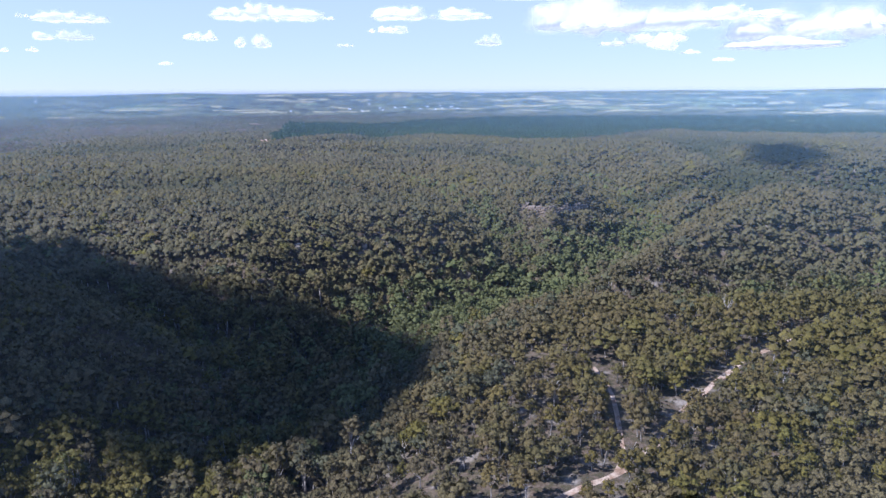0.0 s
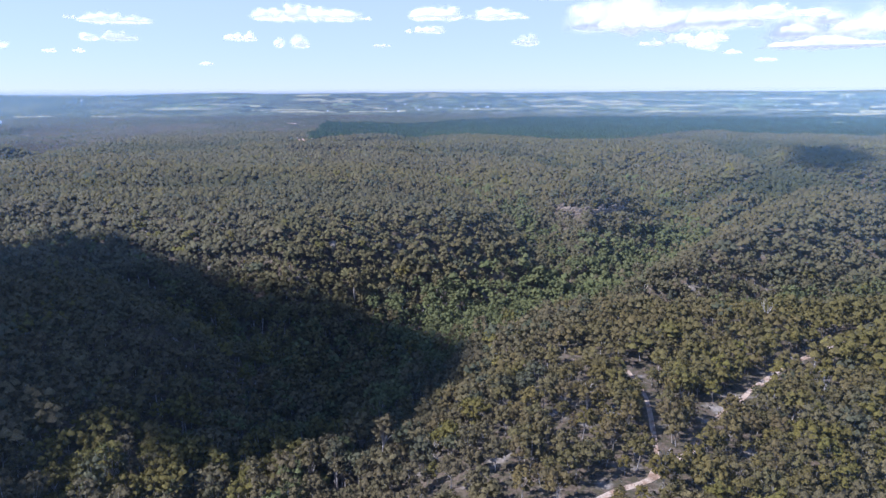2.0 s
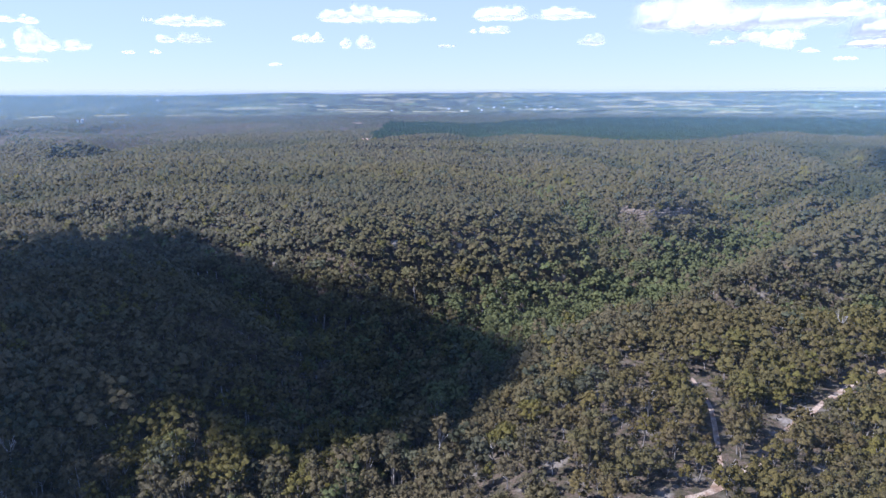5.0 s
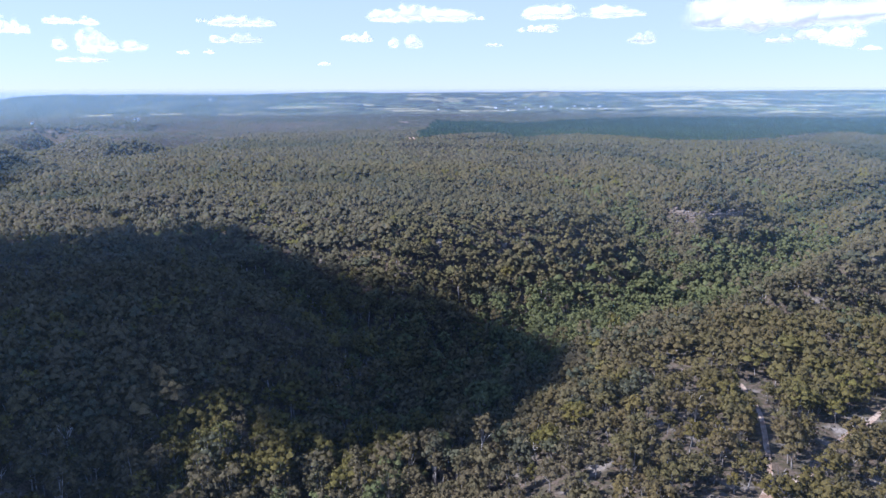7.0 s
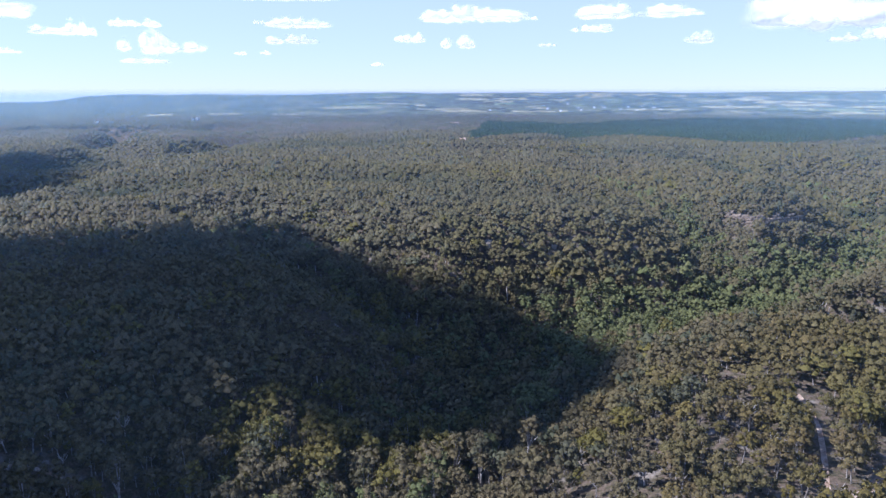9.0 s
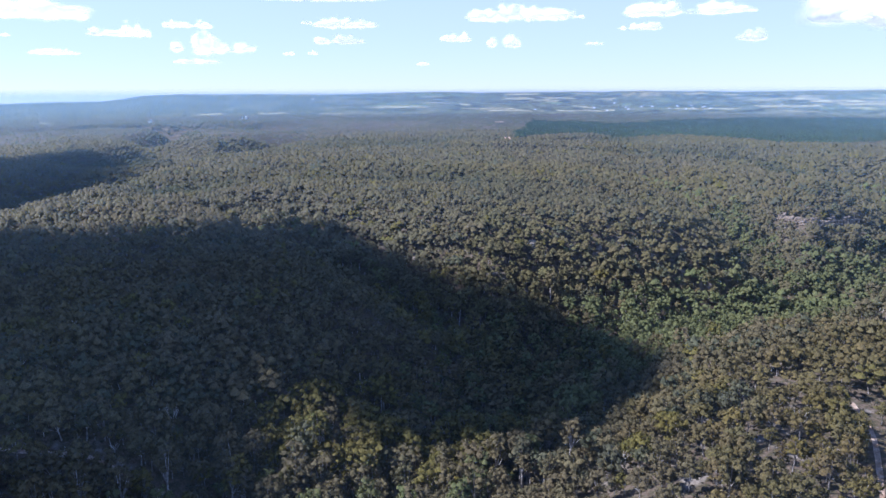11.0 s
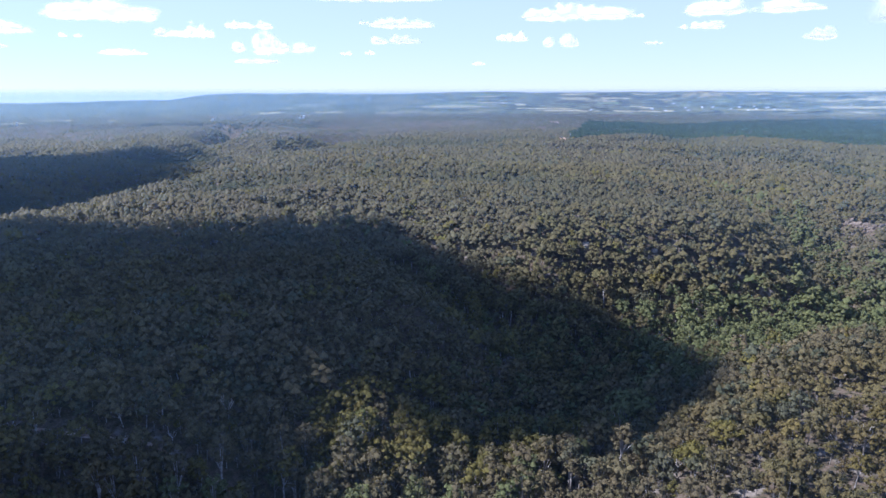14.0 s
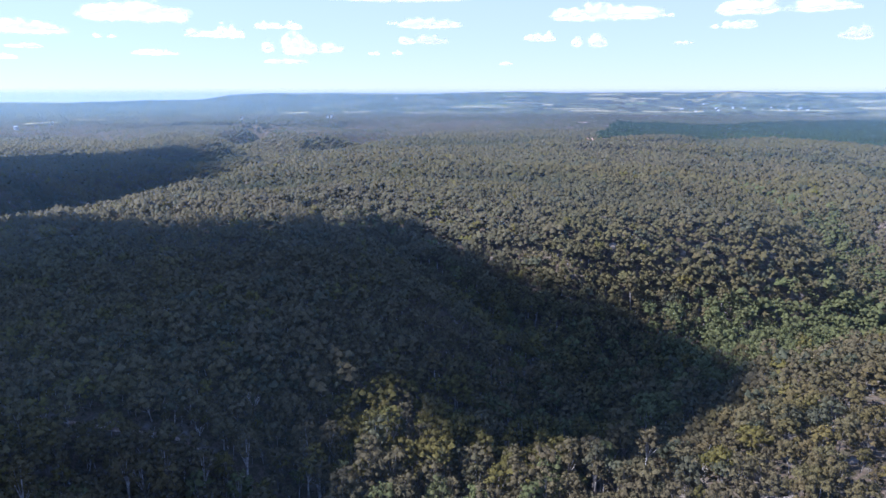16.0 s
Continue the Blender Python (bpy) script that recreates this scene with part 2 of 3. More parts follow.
# ---- building helpers ----
def mesh_of(name, verts, faces, mat, colour=None, cover=None, smooth=False, normals=None):
    """A mesh from arrays; faces all with the same number of corners."""
    me = bpy.data.meshes.new(name)
    verts, faces = np.asarray(verts, np.float32), np.asarray(faces, np.int32)
    n = faces.shape[1]
    me.vertices.add(len(verts))
    me.vertices.foreach_set("co", verts.ravel())
    me.loops.add(faces.size)
    me.loops.foreach_set("vertex_index", faces.ravel())
    me.polygons.add(len(faces))
    me.polygons.foreach_set("loop_start", np.arange(0, faces.size, n, dtype=np.int32))
    if smooth:
        me.polygons.foreach_set("use_smooth", np.ones(len(faces), bool))
    me.update(calc_edges=True)
    if colour is not None:
        a = me.attributes.new("leaf", "FLOAT_COLOR", "POINT")
        a.data.foreach_set("color", np.concatenate([colour, np.ones((len(colour), 1))], 1).astype(np.float32).ravel())
    if normals is not None:
        a = me.attributes.new("custom_normal", "FLOAT_VECTOR", "POINT")
        a.data.foreach_set("vector", np.asarray(normals, np.float32).ravel())
    if cover is not None:
        a = me.attributes.new("cover", "FLOAT", "POINT")
        a.data.foreach_set("value", np.asarray(cover, np.float32))
    me.materials.append(mat)
    return me


def part(name, me, parent, label=""):
    ob = new(name, me)
    ob.parent = parent
    return tagged(ob, label) if label else ob


def thing(name, label, category, group="", kind="", at=(0, 0, 0)):
    ob = tagged(new(name), label, category, group, kind)
    ob.location = at
    return ob


def gather(pieces):
    """Joins (verts, faces, shade, normals) pieces."""
    vs, fs, ss, ns, n = [], [], [], [], 0
    for v, f, s, *w in pieces:
        vs.append(v), fs.append(f + n), ss.append(np.broadcast_to(s, len(v)))
        ns += w
        n += len(v)
    joined = (np.concatenate(vs), np.concatenate(fs), np.concatenate(ss))
    return (*joined, np.concatenate(ns)) if ns else joined


def limb(a, b, ra, rb, sides=4):
    """A tapered round bar from a to b, in triangles."""
    a, b = np.array(a, float), np.array(b, float)
    d = (b - a) / np.linalg.norm(b - a)
    u = np.cross(d, (0.3, 0.9, 0.1) if abs(d[1]) < 0.9 else (1, 0, 0))
    u /= np.linalg.norm(u)
    w = np.cross(d, u)
    k = np.arange(sides) * 2 * math.pi / sides
    ring = np.cos(k)[:, None] * u + np.sin(k)[:, None] * w
    v = np.concatenate([a + ring * ra, b + ring * rb])
    f = []
    for i in range(sides):
        j = (i + 1) % sides
        f += [(i, j, sides + j), (i, sides + j, sides + i)]
    return v, np.array(f), 1.0


def fan(r, centre, radius, squash, sides=6):
    """A small uneven dome of leaves, for trees farther off."""
    k = (np.arange(sides) + 0.6 * r.random(sides)) * 2 * math.pi / sides + r.random()
    ring = np.stack([np.cos(k), np.sin(k), np.full(sides, -0.55 if squash > 0.64 else -1.0) + 0.35 * r.random(sides)], 1) * (0.75 + 0.4 * r.random((sides, 1)))
    v = np.concatenate([[(0.3 * (r.random() - 0.5), 0.3 * (r.random() - 0.5), 0.8 + 0.25 * r.random())], ring])
    f = np.array([(0, 1 + i, 1 + (i + 1) % sides) for i in range(sides)])
    w = v + (0, 0, 1.5 if squash > 0.64 else 2.4)
    w = w / np.linalg.norm(w, axis=1)[:, None] + 0.16 * r.normal(size=v.shape)
    return v * radius * np.array((1, 1, squash)) + centre, f, 0.9 + 0.2 * r.random(len(v)), w / np.linalg.norm(w, axis=1)[:, None]


def sprays(r, centre, radius, count, size, squash):
    """Leaf sprays: slivers that shingle the outer and upper side of a clump, tilted every way."""
    d = r.normal(size=(count, 3))
    d[:, 2] = np.abs(d[:, 2]) * 1.1 - 0.45
    d /= np.linalg.norm(d, axis=1)[:, None]
    c = centre + d * radius * np.array((1, 1, squash)) * (0.85 + 0.3 * r.random((count, 1)))
    n = d + 0.62 * r.normal(size=(count, 3))
    n /= np.linalg.norm(n, axis=1)[:, None]
    a = np.cross(n, r.normal(size=(count, 3)))
    a /= np.linalg.norm(a, axis=1)[:, None]
    b = np.cross(n, a)
    s = size * (0.6 + 0.8 * r.random((count, 1)))
    v = np.stack([c - a * s * 0.62 - b * s * 0.4, c + a * s * 0.62 - b * s * 0.3, c + b * s * 0.75], 1).reshape(-1, 3)
    # the leaves of a tuft take the light together, as its rounded surface would
    w = (v - centre) / np.array((1, 1, squash)) + (0, 0, 0.9 * radius)
    w = w / np.linalg.norm(w, axis=1)[:, None] + np.repeat(0.25 * r.normal(size=(count, 3)), 3, axis=0)
    w /= np.linalg.norm(w, axis=1)[:, None]
    return v, np.arange(count * 3).reshape(-1, 3), np.repeat(0.88 + 0.24 * r.random(count), 3), w


def gum_tree(seed, height, spread, clumps, n_spray, leaf, detail, bare=0.42):
    """Crown and wood of a eucalypt: forked pale stem, and an open rounded crown of separate tufts."""
    r = np.random.default_rng(seed)
    wood, crown = [], []
    low = height * bare * (0.8 + 0.4 * r.random())
    lean = r.normal(size=2) * 0.06 * height
    fork = np.array((lean[0] * 0.6, lean[1] * 0.6, low))
    half = (height - low) / 2
    heart = np.array((lean[0], lean[1], low + half))
    if detail > 0:
        wood.append(limb((0, 0, -1.0), fork, 0.016 * height + 0.05, 0.012 * height + 0.03, 5 if detail > 1 else 3))
        if detail > 1:
            wood.append(limb(fork, heart + (0, 0, 0.5 * half), 0.011 * height + 0.03, 0.05, 3))
    # tufts stand round the upper part of an uneven egg
    for k in range(clumps):
        up = 0.97 - 1.6 * (k + 0.5) / clumps
        out = math.sqrt(max(0.0, 1 - up * up))
        turn = 2.4 * k + r.random() * 1.1
        d = np.array((math.cos(turn) * out, math.sin(turn) * out, up)) if clumps > 1 else np.zeros(3)
        c = heart + d * np.array((spread, spread, half)) * (0.52 + 0.38 * r.random())
        rad = spread * 1.32 / math.sqrt(clumps) * (0.72 + 0.5 * r.random()) if clumps > 1 else spread
        if detail > 1 and k % 3 == 1:
            wood.append(limb(fork, c, 0.008 * height + 0.02, 0.03, 3))
        flat = 0.85 if clumps > 2 else 0.66 if clumps > 1 else 0.42
        crown.append(fan(r, c, rad * (0.84 if n_spray > 4 else 0.95), flat, 5))
        if n_spray:
            crown.append(sprays(r, c, rad, n_spray, leaf, flat))
    return gather(crown), (gather(wood) if wood else None)


def planted(protos, pick, x, y, z, size, turn, colour):
    """Copies of the prototypes at many places, joined: verts, faces, colours and normals."""
    V, F, C, N, n = [], [], [], [], 0
    for k, (v, f, s, *w) in enumerate(protos):
        m = np.where(pick == k)[0]
        if not len(m):
            continue
        c, q = np.cos(turn[m])[:, None], np.sin(turn[m])[:, None]
        out = np.empty((len(m), len(v), 3), np.float32)
        sz = size[m][:, None]
        out[..., 0] = (c * v[:, 0] - q * v[:, 1]) * sz + x[m][:, None]
        out[..., 1] = (q * v[:, 0] + c * v[:, 1]) * sz + y[m][:, None]
        out[..., 2] = v[:, 2] * sz + z[m][:, None]
        V.append(out.reshape(-1, 3))
        F.append((f[None] + (np.arange(len(m)) * len(v))[:, None, None] + n).reshape(-1, 3))
        if w:
            w = w[0]
            N.append(np.stack([c * w[:, 0] - q * w[:, 1], q * w[:, 0] + c * w[:, 1], np.broadcast_to(w[:, 2], (len(m), len(w)))], -1).reshape(-1, 3))
        if colour is not None:
            C.append((colour[m][:, None, :] * s[None, :, None]).reshape(-1, 3))
        n += len(m) * len(v)
    return np.concatenate(V), np.concatenate(F), (np.concatenate(C) if colour is not None else None), (np.concatenate(N) if N else None)

# ---- ground ----
def build_ground():
    """One sheet from under the drone to the skyline, finer where the land is near and seen."""
    az = np.concatenate([np.arange(-42, 66, 0.36), np.arange(66, 318, 4.0)])
    d = [0.02, 6.0]
    while d[-1] < 4940:
        d.append(d[-1] + max(4.0, 0.018 * d[-1]))
    d = np.array(d)
    A, D = np.meshgrid(np.radians(az), d)
    x, y = -np.sin(A) * D, np.cos(A) * D
    v = np.stack([x, y, land(x, y)], -1).reshape(-1, 3)
    nr, na = A.shape
    i, j = np.meshgrid(np.arange(nr - 1), np.arange(na), indexing="ij")
    k = (j + 1) % na
    f = np.stack([i * na + j, i * na + na + j, i * na + na + k, i * na + k], -1).reshape(-1, 4)[:, ::-1]
    me = mesh_of("ground", v, f, M_GROUND, smooth=True)
    me.materials.append(M_FARM)
    far = np.hypot(v[f, 0], v[f, 1]).mean(1)
    me.polygons.foreach_set("material_index", (far > 3350).astype(np.int32))
    ob = new("ground", me)
    tagged(ob, "rolling bush floor of grey-brown leaf litter and pale sand", "ground", kind="structure")


build_ground()

# ---- tracks ----
TRACKS = {
    "sandy_track": [(-6, 205), (-11.2, 223), (-12.1, 228), (-14.9, 237), (-18.0, 263), (-20.2, 308), (-22.2, 335), (-24.0, 369), (-27.3, 409), (-29.0, 428), (-31.5, 439), (-36, 448)],
    "narrow_track": [(-14.9, 237), (-15.5, 255), (-15.0, 271), (-14.5, 300), (-14.1, 316), (-12.6, 340)],
    "hillside_track": [(57.4, 336), (51.1, 317), (47.8, 312), (46.6, 306), (44.9, 299), (42.3, 290), (41.0, 285), (38, 268)],
}
TRACK_XY = {k: np.array([plan(*p) for p in line]) for k, line in TRACKS.items()}


def ribbon(line, half, step=2.5, lift=0.12, wobble=0.5):
    """A draped strip of three quads across, with an uneven edge."""
    pts = []
    for p, q in zip(line[:-1], line[1:]):
        n = max(2, int(np.hypot(*(q - p)) / step))
        pts += [p + (q - p) * i / n for i in range(n)]
    pts = np.array(pts + [line[-1]])
    for _ in range(6):
        pts[1:-1] = (pts[:-2] + pts[1:-1] * 2 + pts[2:]) / 4
    t = np.gradient(pts, axis=0)
    t /= np.linalg.norm(t, axis=1)[:, None]
    side = np.stack([-t[:, 1], t[:, 0]], 1)
    v = []
    for s in (-1.0, -0.4, 0.4, 1.0):
        w = half * (1 + wobble * (rough(pts[:, 0] + 50 * s, pts[:, 1], 12, 21) - 0.5) * 2)
        q = pts + side * (s * w)[:, None]
        v.append(np.stack([q[:, 0], q[:, 1], land(q[:, 0], q[:, 1]) + lift - (0.08 if abs(s) < 0.5 else 0)], 1))
    v = np.stack(v, 1)
    n = len(pts)
    i, j = np.meshgrid(np.arange(n - 1), np.arange(3), indexing="ij")
    f = np.stack([i * 4 + j, i * 4 + j + 1, i * 4 + j + 5, i * 4 + j + 4], -1).reshape(-1, 4)
    return v.reshape(-1, 3), f


for key, half, text in (("sandy_track", 1.5, "pale sandy vehicle track winding along the wooded spur"),
                        ("narrow_track", 1.0, "narrow orange sandy track between low gum trees"),
                        ("hillside_track", 0.9, "dim dirt track cut across the shaded hillside")):
    ob = new(key, mesh_of(key, *ribbon(TRACK_XY[key], half), M_SAND, smooth=True))
    tagged(ob, text, "track", kind="structure")


def off_track(x, y, gap):
    keep = np.ones(np.shape(x), bool)
    for k, line in TRACK_XY.items():
        keep &= along(line, x, y)[0] > gap * (0.9 if k != "sandy_track" else 1.0)
    return keep

# ---- forest ----
# bare rock: place, width, height, slabs
ROCKS = [(-172, 548, 11, 5.0, 4), (-85, 574, 8, 4.0, 3), (-302, 549, 9, 4.5, 4), (-231, 352, 7, 3.0, 3), (-370, 335, 9, 3.5, 4), (-360, 345, 6, 2.5, 3), (-236, 204, 5, 1.2, 3),
         (207, 374, 9, 1.6, 3), (227, 372, 10, 1.6, 3), (31, 310, 7, 2.2, 3), (-14, 348, 6, 2.0, 3), (-10, 303, 6, 1.6, 3), (13, 302, 7, 1.6, 3), (7, 329, 6, 1.5, 3),
         (32, 284, 6, 1.4, 3), (16, 296, 5, 1.3, 3), (-69, 584, 6, 4.0, 2), (-116, 560, 9, 4.0, 3), (255, 700, 10, 5.0, 3), (140, 470, 8, 3.0, 3)]


def contour(az, level, d0, d1):
    """The place in that direction where the slope first reaches the level."""
    d = np.arange(d0, d1, 2.0)
    x, y = -math.sin(radians(az)) * d, math.cos(radians(az)) * d
    h = land(x, y)
    k = int(np.argmax(h >= level)) if (h >= level).any() else int(np.argmax(h))
    return float(x[k]), float(y[k])


CLIFF = np.array([contour(-6.6 - 0.7 * k, 69, 760, 920) for k in range(8)])


def off_rock(x, y):
    """Leaves the rock ledges clear, and the slope just below them."""
    keep = np.ones(np.shape(x), bool)
    for rx, ry, w, h, n in ROCKS:
        keep &= np.hypot((x - rx), (y - ry + 2) * 0.8) > 0.45 * w
    front = along(CLIFF, x, y + 4)[0]
    return keep & (front > 5)


def stand(r, cell, d0, d1, a0=-38, a1=63, full=0.94):
    """Places for trees: an uneven grid inside a sector of the land."""
    g = np.arange(-d1, d1, cell)
    x, y = np.meshgrid(g, g)
    x, y = x.ravel(), y.ravel()
    x, y = x + (r.random(len(x)) - 0.5) * cell * 0.95, y + (r.random(len(y)) - 0.5) * cell * 0.95
    d, az = np.hypot(x, y), np.degrees(np.arctan2(-x, y))
    keep = (d > d0) & (d < d1) & (az > a0) & (az < a1) & (r.random(len(x)) < full)
    keep &= r.random(len(x)) > 0.58 * ridge_sand(x, y)
    x, y = x[keep], y[keep]
    keep = (off_track(x, y, 5.5) if d0 < 500 else np.ones(len(x), bool)) & off_rock(x, y)
    return x[keep], y[keep]


OLIVE, GREY, BROWN, YELLOW, FRESH, BLUE, GULLY_SHADE = (np.array(c) for c in (
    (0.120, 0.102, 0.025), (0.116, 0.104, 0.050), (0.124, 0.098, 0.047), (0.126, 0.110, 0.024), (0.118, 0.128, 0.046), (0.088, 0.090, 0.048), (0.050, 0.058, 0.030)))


def tree_colour(r, x, y):
    """Species mix: grey and olive gums in drifts, browner on dry slopes, fresh green by the creek; haze and gully shade
    are painted in as well.
    """
    n = len(x)
    # the distance term greys the leaves farther off, as haze would
    drift_haze = np.clip(ease(0.40, 0.60, rough(x, y, 120, 30) + 0.22 * (r.random(n) - 0.5)) + 0.6 * ease(360, 560, np.hypot(x, y)), 0, 1)[:, None]
    c = OLIVE + (GREY - OLIVE) * drift_haze
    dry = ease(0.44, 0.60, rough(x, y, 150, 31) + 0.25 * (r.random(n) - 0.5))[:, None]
    # brown is held back with distance for the same painted haze
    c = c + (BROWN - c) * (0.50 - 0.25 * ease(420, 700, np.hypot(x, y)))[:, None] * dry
    c = np.where((r.random(n) < (1 - 0.75 * ease(380, 700, np.hypot(x, y))) * (0.03 + 0.2 * ease(0.5, 0.66, rough(x, y, 60, 33))))[:, None], YELLOW, c)
    c = np.where((r.random(n) < 0.03 + 0.14 * ease(0.52, 0.7, rough(x, y, 80, 34)))[:, None], BLUE, c)
    c = np.where((r.random(n) < (0.9 - 0.6 * ease(4, 11, np.degrees(np.arctan2(-x, y)))) * creek_side(x, y))[:, None], FRESH, c)
    glade = np.minimum(np.hypot((x + 154) / 34, (y - 280) / 36), np.hypot((x + 88) / 44, (y - 300) / 34) + 0.3)
    c = np.where((r.random(n) < 0.85 * (1 - ease(0.8, 1.2, glade)))[:, None], YELLOW * 0.92, c)
    # dark, dense trees fill the drainage lines and gullies; their colour also paints in shade there
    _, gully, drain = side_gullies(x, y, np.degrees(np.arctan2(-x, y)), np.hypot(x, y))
    c = c + (GULLY_SHADE - c) * np.maximum(0.9 * gully, 0.75 * drain)[:, None]
    return c * (0.88 + 0.24 * r.random((n, 1))) * (0.97 + 0.06 * r.random((n, 3)))


def tree_size(r, x, y):
    return (0.58 + 0.85 * r.random(len(x)) ** 1.4) * (0.8 + 0.4 * rough(x, y, 110, 35))


NEAR = [gum_tree(100 + k, 12.0, 3.8 + 0.4 * (k % 4), 14 + k % 4, 13, 0.68, 2, (0.28, 0.22, 0.34)[k % 3]) for k in range(14)]
NEAR_TALL = [gum_tree(150 + k, 24.0, 3.9 + 0.45 * (k % 3), 18, 13, 0.70, 2, 0.45) for k in range(8)]
MID = [gum_tree(200 + k, 12.5, 4.1 + 0.4 * (k % 4), 8 + k % 2, 6, 1.0, 1, 0.26) for k in range(14)]
MID_TALL = [gum_tree(230 + k, 23.0, 4.0 + 0.45 * (k % 3), 12, 6, 1.0, 1, 0.42) for k in range(8)]
BACK = [gum_tree(250 + k, 12.5, 4.0 + 0.45 * (k % 4), 5 + k % 2, 2, 1.5, 0, 0.26) for k in range(12)]
BACK_TALL = [gum_tree(270 + k, 19.0, 4.0 + 0.45 * (k % 4), 8, 2, 1.5, 0, 0.35) for k in range(6)]
FAR = [gum_tree(300 + k, 11.0, 4.5 + 0.6 * (k % 3), 3, 1, 2.3, 0, 0.26) for k in range(12)]
FARTHER = [gum_tree(340 + k, 10.0, 4.6 + 0.7 * (k % 3), 2, 0, 3.2, 0, 0.26) for k in range(10)]
HAZY = [gum_tree(320 + k, 8.0, 6.8 + 0.8 * (k % 3), 1, 0, 1.0, 0) for k in range(8)]


def forest(name, label, protos, cell, d0, d1, seed, full=0.94, only=None, scale=1.0, woods=True, tint=None, tall=None, leaves=None, even=1.0, sink=0.0):
    r = np.random.default_rng(seed)
    x, y = stand(r, cell, d0, d1, full=full)
    if only is not None:
        k = only(x, y)
        x, y = x[k], y[k]
    z, size = land(x, y) - sink, tree_size(r, x, y) ** even * scale
    turn, pick = r.random(len(x)) * 6.28, r.integers(0, len(protos), len(x))
    if tall:
        pick = np.where(r.random(len(x)) < creek_side(x, y), len(protos) + r.integers(0, len(tall), len(x)), pick)
        protos = protos + tall
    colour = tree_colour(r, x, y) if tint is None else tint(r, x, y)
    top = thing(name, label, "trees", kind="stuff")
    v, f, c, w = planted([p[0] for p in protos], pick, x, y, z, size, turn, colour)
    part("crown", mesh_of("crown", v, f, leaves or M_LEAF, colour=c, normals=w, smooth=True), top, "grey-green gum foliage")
    if woods:
        v, f, _, _ = planted([p[1] for p in protos], pick, x, y, z, size, turn, None)
        part("trunk", mesh_of("trunk", v, f, M_BARK), top, "pale grey gum trunks and limbs")
    return x, y


def spur(x, y):
    """The stretch of the spur beside the tracks whose trees stand as single things."""
    return (x > 8) & (x < 120) & (y > 205) & (y < 296)


def clearing(x, y):
    """Bare ground at the edge of the plantation, and the gap in front of it."""
    d, az = np.hypot(x, y), np.degrees(np.arctan2(-x, y))
    return (d > 1545) & (d < 1672) & (az > 13.6) & (az < 14.35)


def plantation(x, y):
    d, az = np.hypot(x, y), np.degrees(np.arctan2(-x, y))
    near = np.interp(az, [-40, -26, -2, 6, 14], [2100, 2000, 1660, 1740, 1640]) + 50 * rough(x, y, 150, 41)
    far = np.interp(az, [-40, -26, -8, 6, 14], [3300, 3250, 3000, 2350, 2600])
    return (d > near) & (d < far) & (az < 13.2 - 0.0016 * (d - 1640) + 1.6 * (rough(x, y, 120, 42) - 0.3))


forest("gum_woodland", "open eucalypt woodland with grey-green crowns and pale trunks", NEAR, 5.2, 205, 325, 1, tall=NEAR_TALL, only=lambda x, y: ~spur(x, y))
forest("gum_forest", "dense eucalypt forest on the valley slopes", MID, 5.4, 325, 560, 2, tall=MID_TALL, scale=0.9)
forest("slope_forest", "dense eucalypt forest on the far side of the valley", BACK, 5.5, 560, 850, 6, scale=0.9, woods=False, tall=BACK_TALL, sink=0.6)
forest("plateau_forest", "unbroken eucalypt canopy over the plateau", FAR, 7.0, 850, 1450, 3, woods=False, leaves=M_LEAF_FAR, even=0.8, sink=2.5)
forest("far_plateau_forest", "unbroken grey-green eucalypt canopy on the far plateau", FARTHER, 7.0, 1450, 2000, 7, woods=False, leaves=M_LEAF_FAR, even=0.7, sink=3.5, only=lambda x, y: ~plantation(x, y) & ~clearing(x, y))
# leaf colour shifted towards blue here: distance haze painted into the canopy
forest("distant_forest", "eucalypt canopy in the distance, tinted bluish for haze", HAZY, 10.8, 2000, 3350, 4, woods=False, even=0.5, sink=5.8, leaves=M_LEAF_FAR,
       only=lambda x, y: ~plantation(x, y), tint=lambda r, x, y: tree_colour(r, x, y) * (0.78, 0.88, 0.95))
forest("skyline_forest", "grey-green forest below the hills", HAZY, 16.0, 3350, 4480, 8, woods=False, even=0.5, sink=9.0, scale=1.5, leaves=M_LEAF_FAR,
       only=lambda x, y: np.degrees(np.arctan2(-x, y)) > 14 + 34 * rough(x, y, 200, 45), tint=lambda r, x, y: np.array((0.084, 0.088, 0.044)) * (0.9 + 0.2 * r.random((len(x), 1))))
PINE = [(np.array([(0, 0, 8.5), (4.2, 0, 4.5), (0, 4.2, 4.5), (-4.2, 0, 4.5), (0, -4.2, 4.5)], float), np.array([(0, 1, 2), (0, 2, 3), (0, 3, 4), (0, 4, 1)]), np.ones(5))]
forest("pine_plantation", "dark green pine plantation on the level plateau", [(p, None) for p in PINE], 8.0, 1600, 3300, 5, woods=False, leaves=M_LEAF_FAR,
       only=plantation, tint=lambda r, x, y: np.array((0.036, 0.054, 0.025)) * (0.8 + 0.4 * r.random((len(x), 1))) * (0.8 + 0.5 * rough(x, y, 350, 44))[:, None])


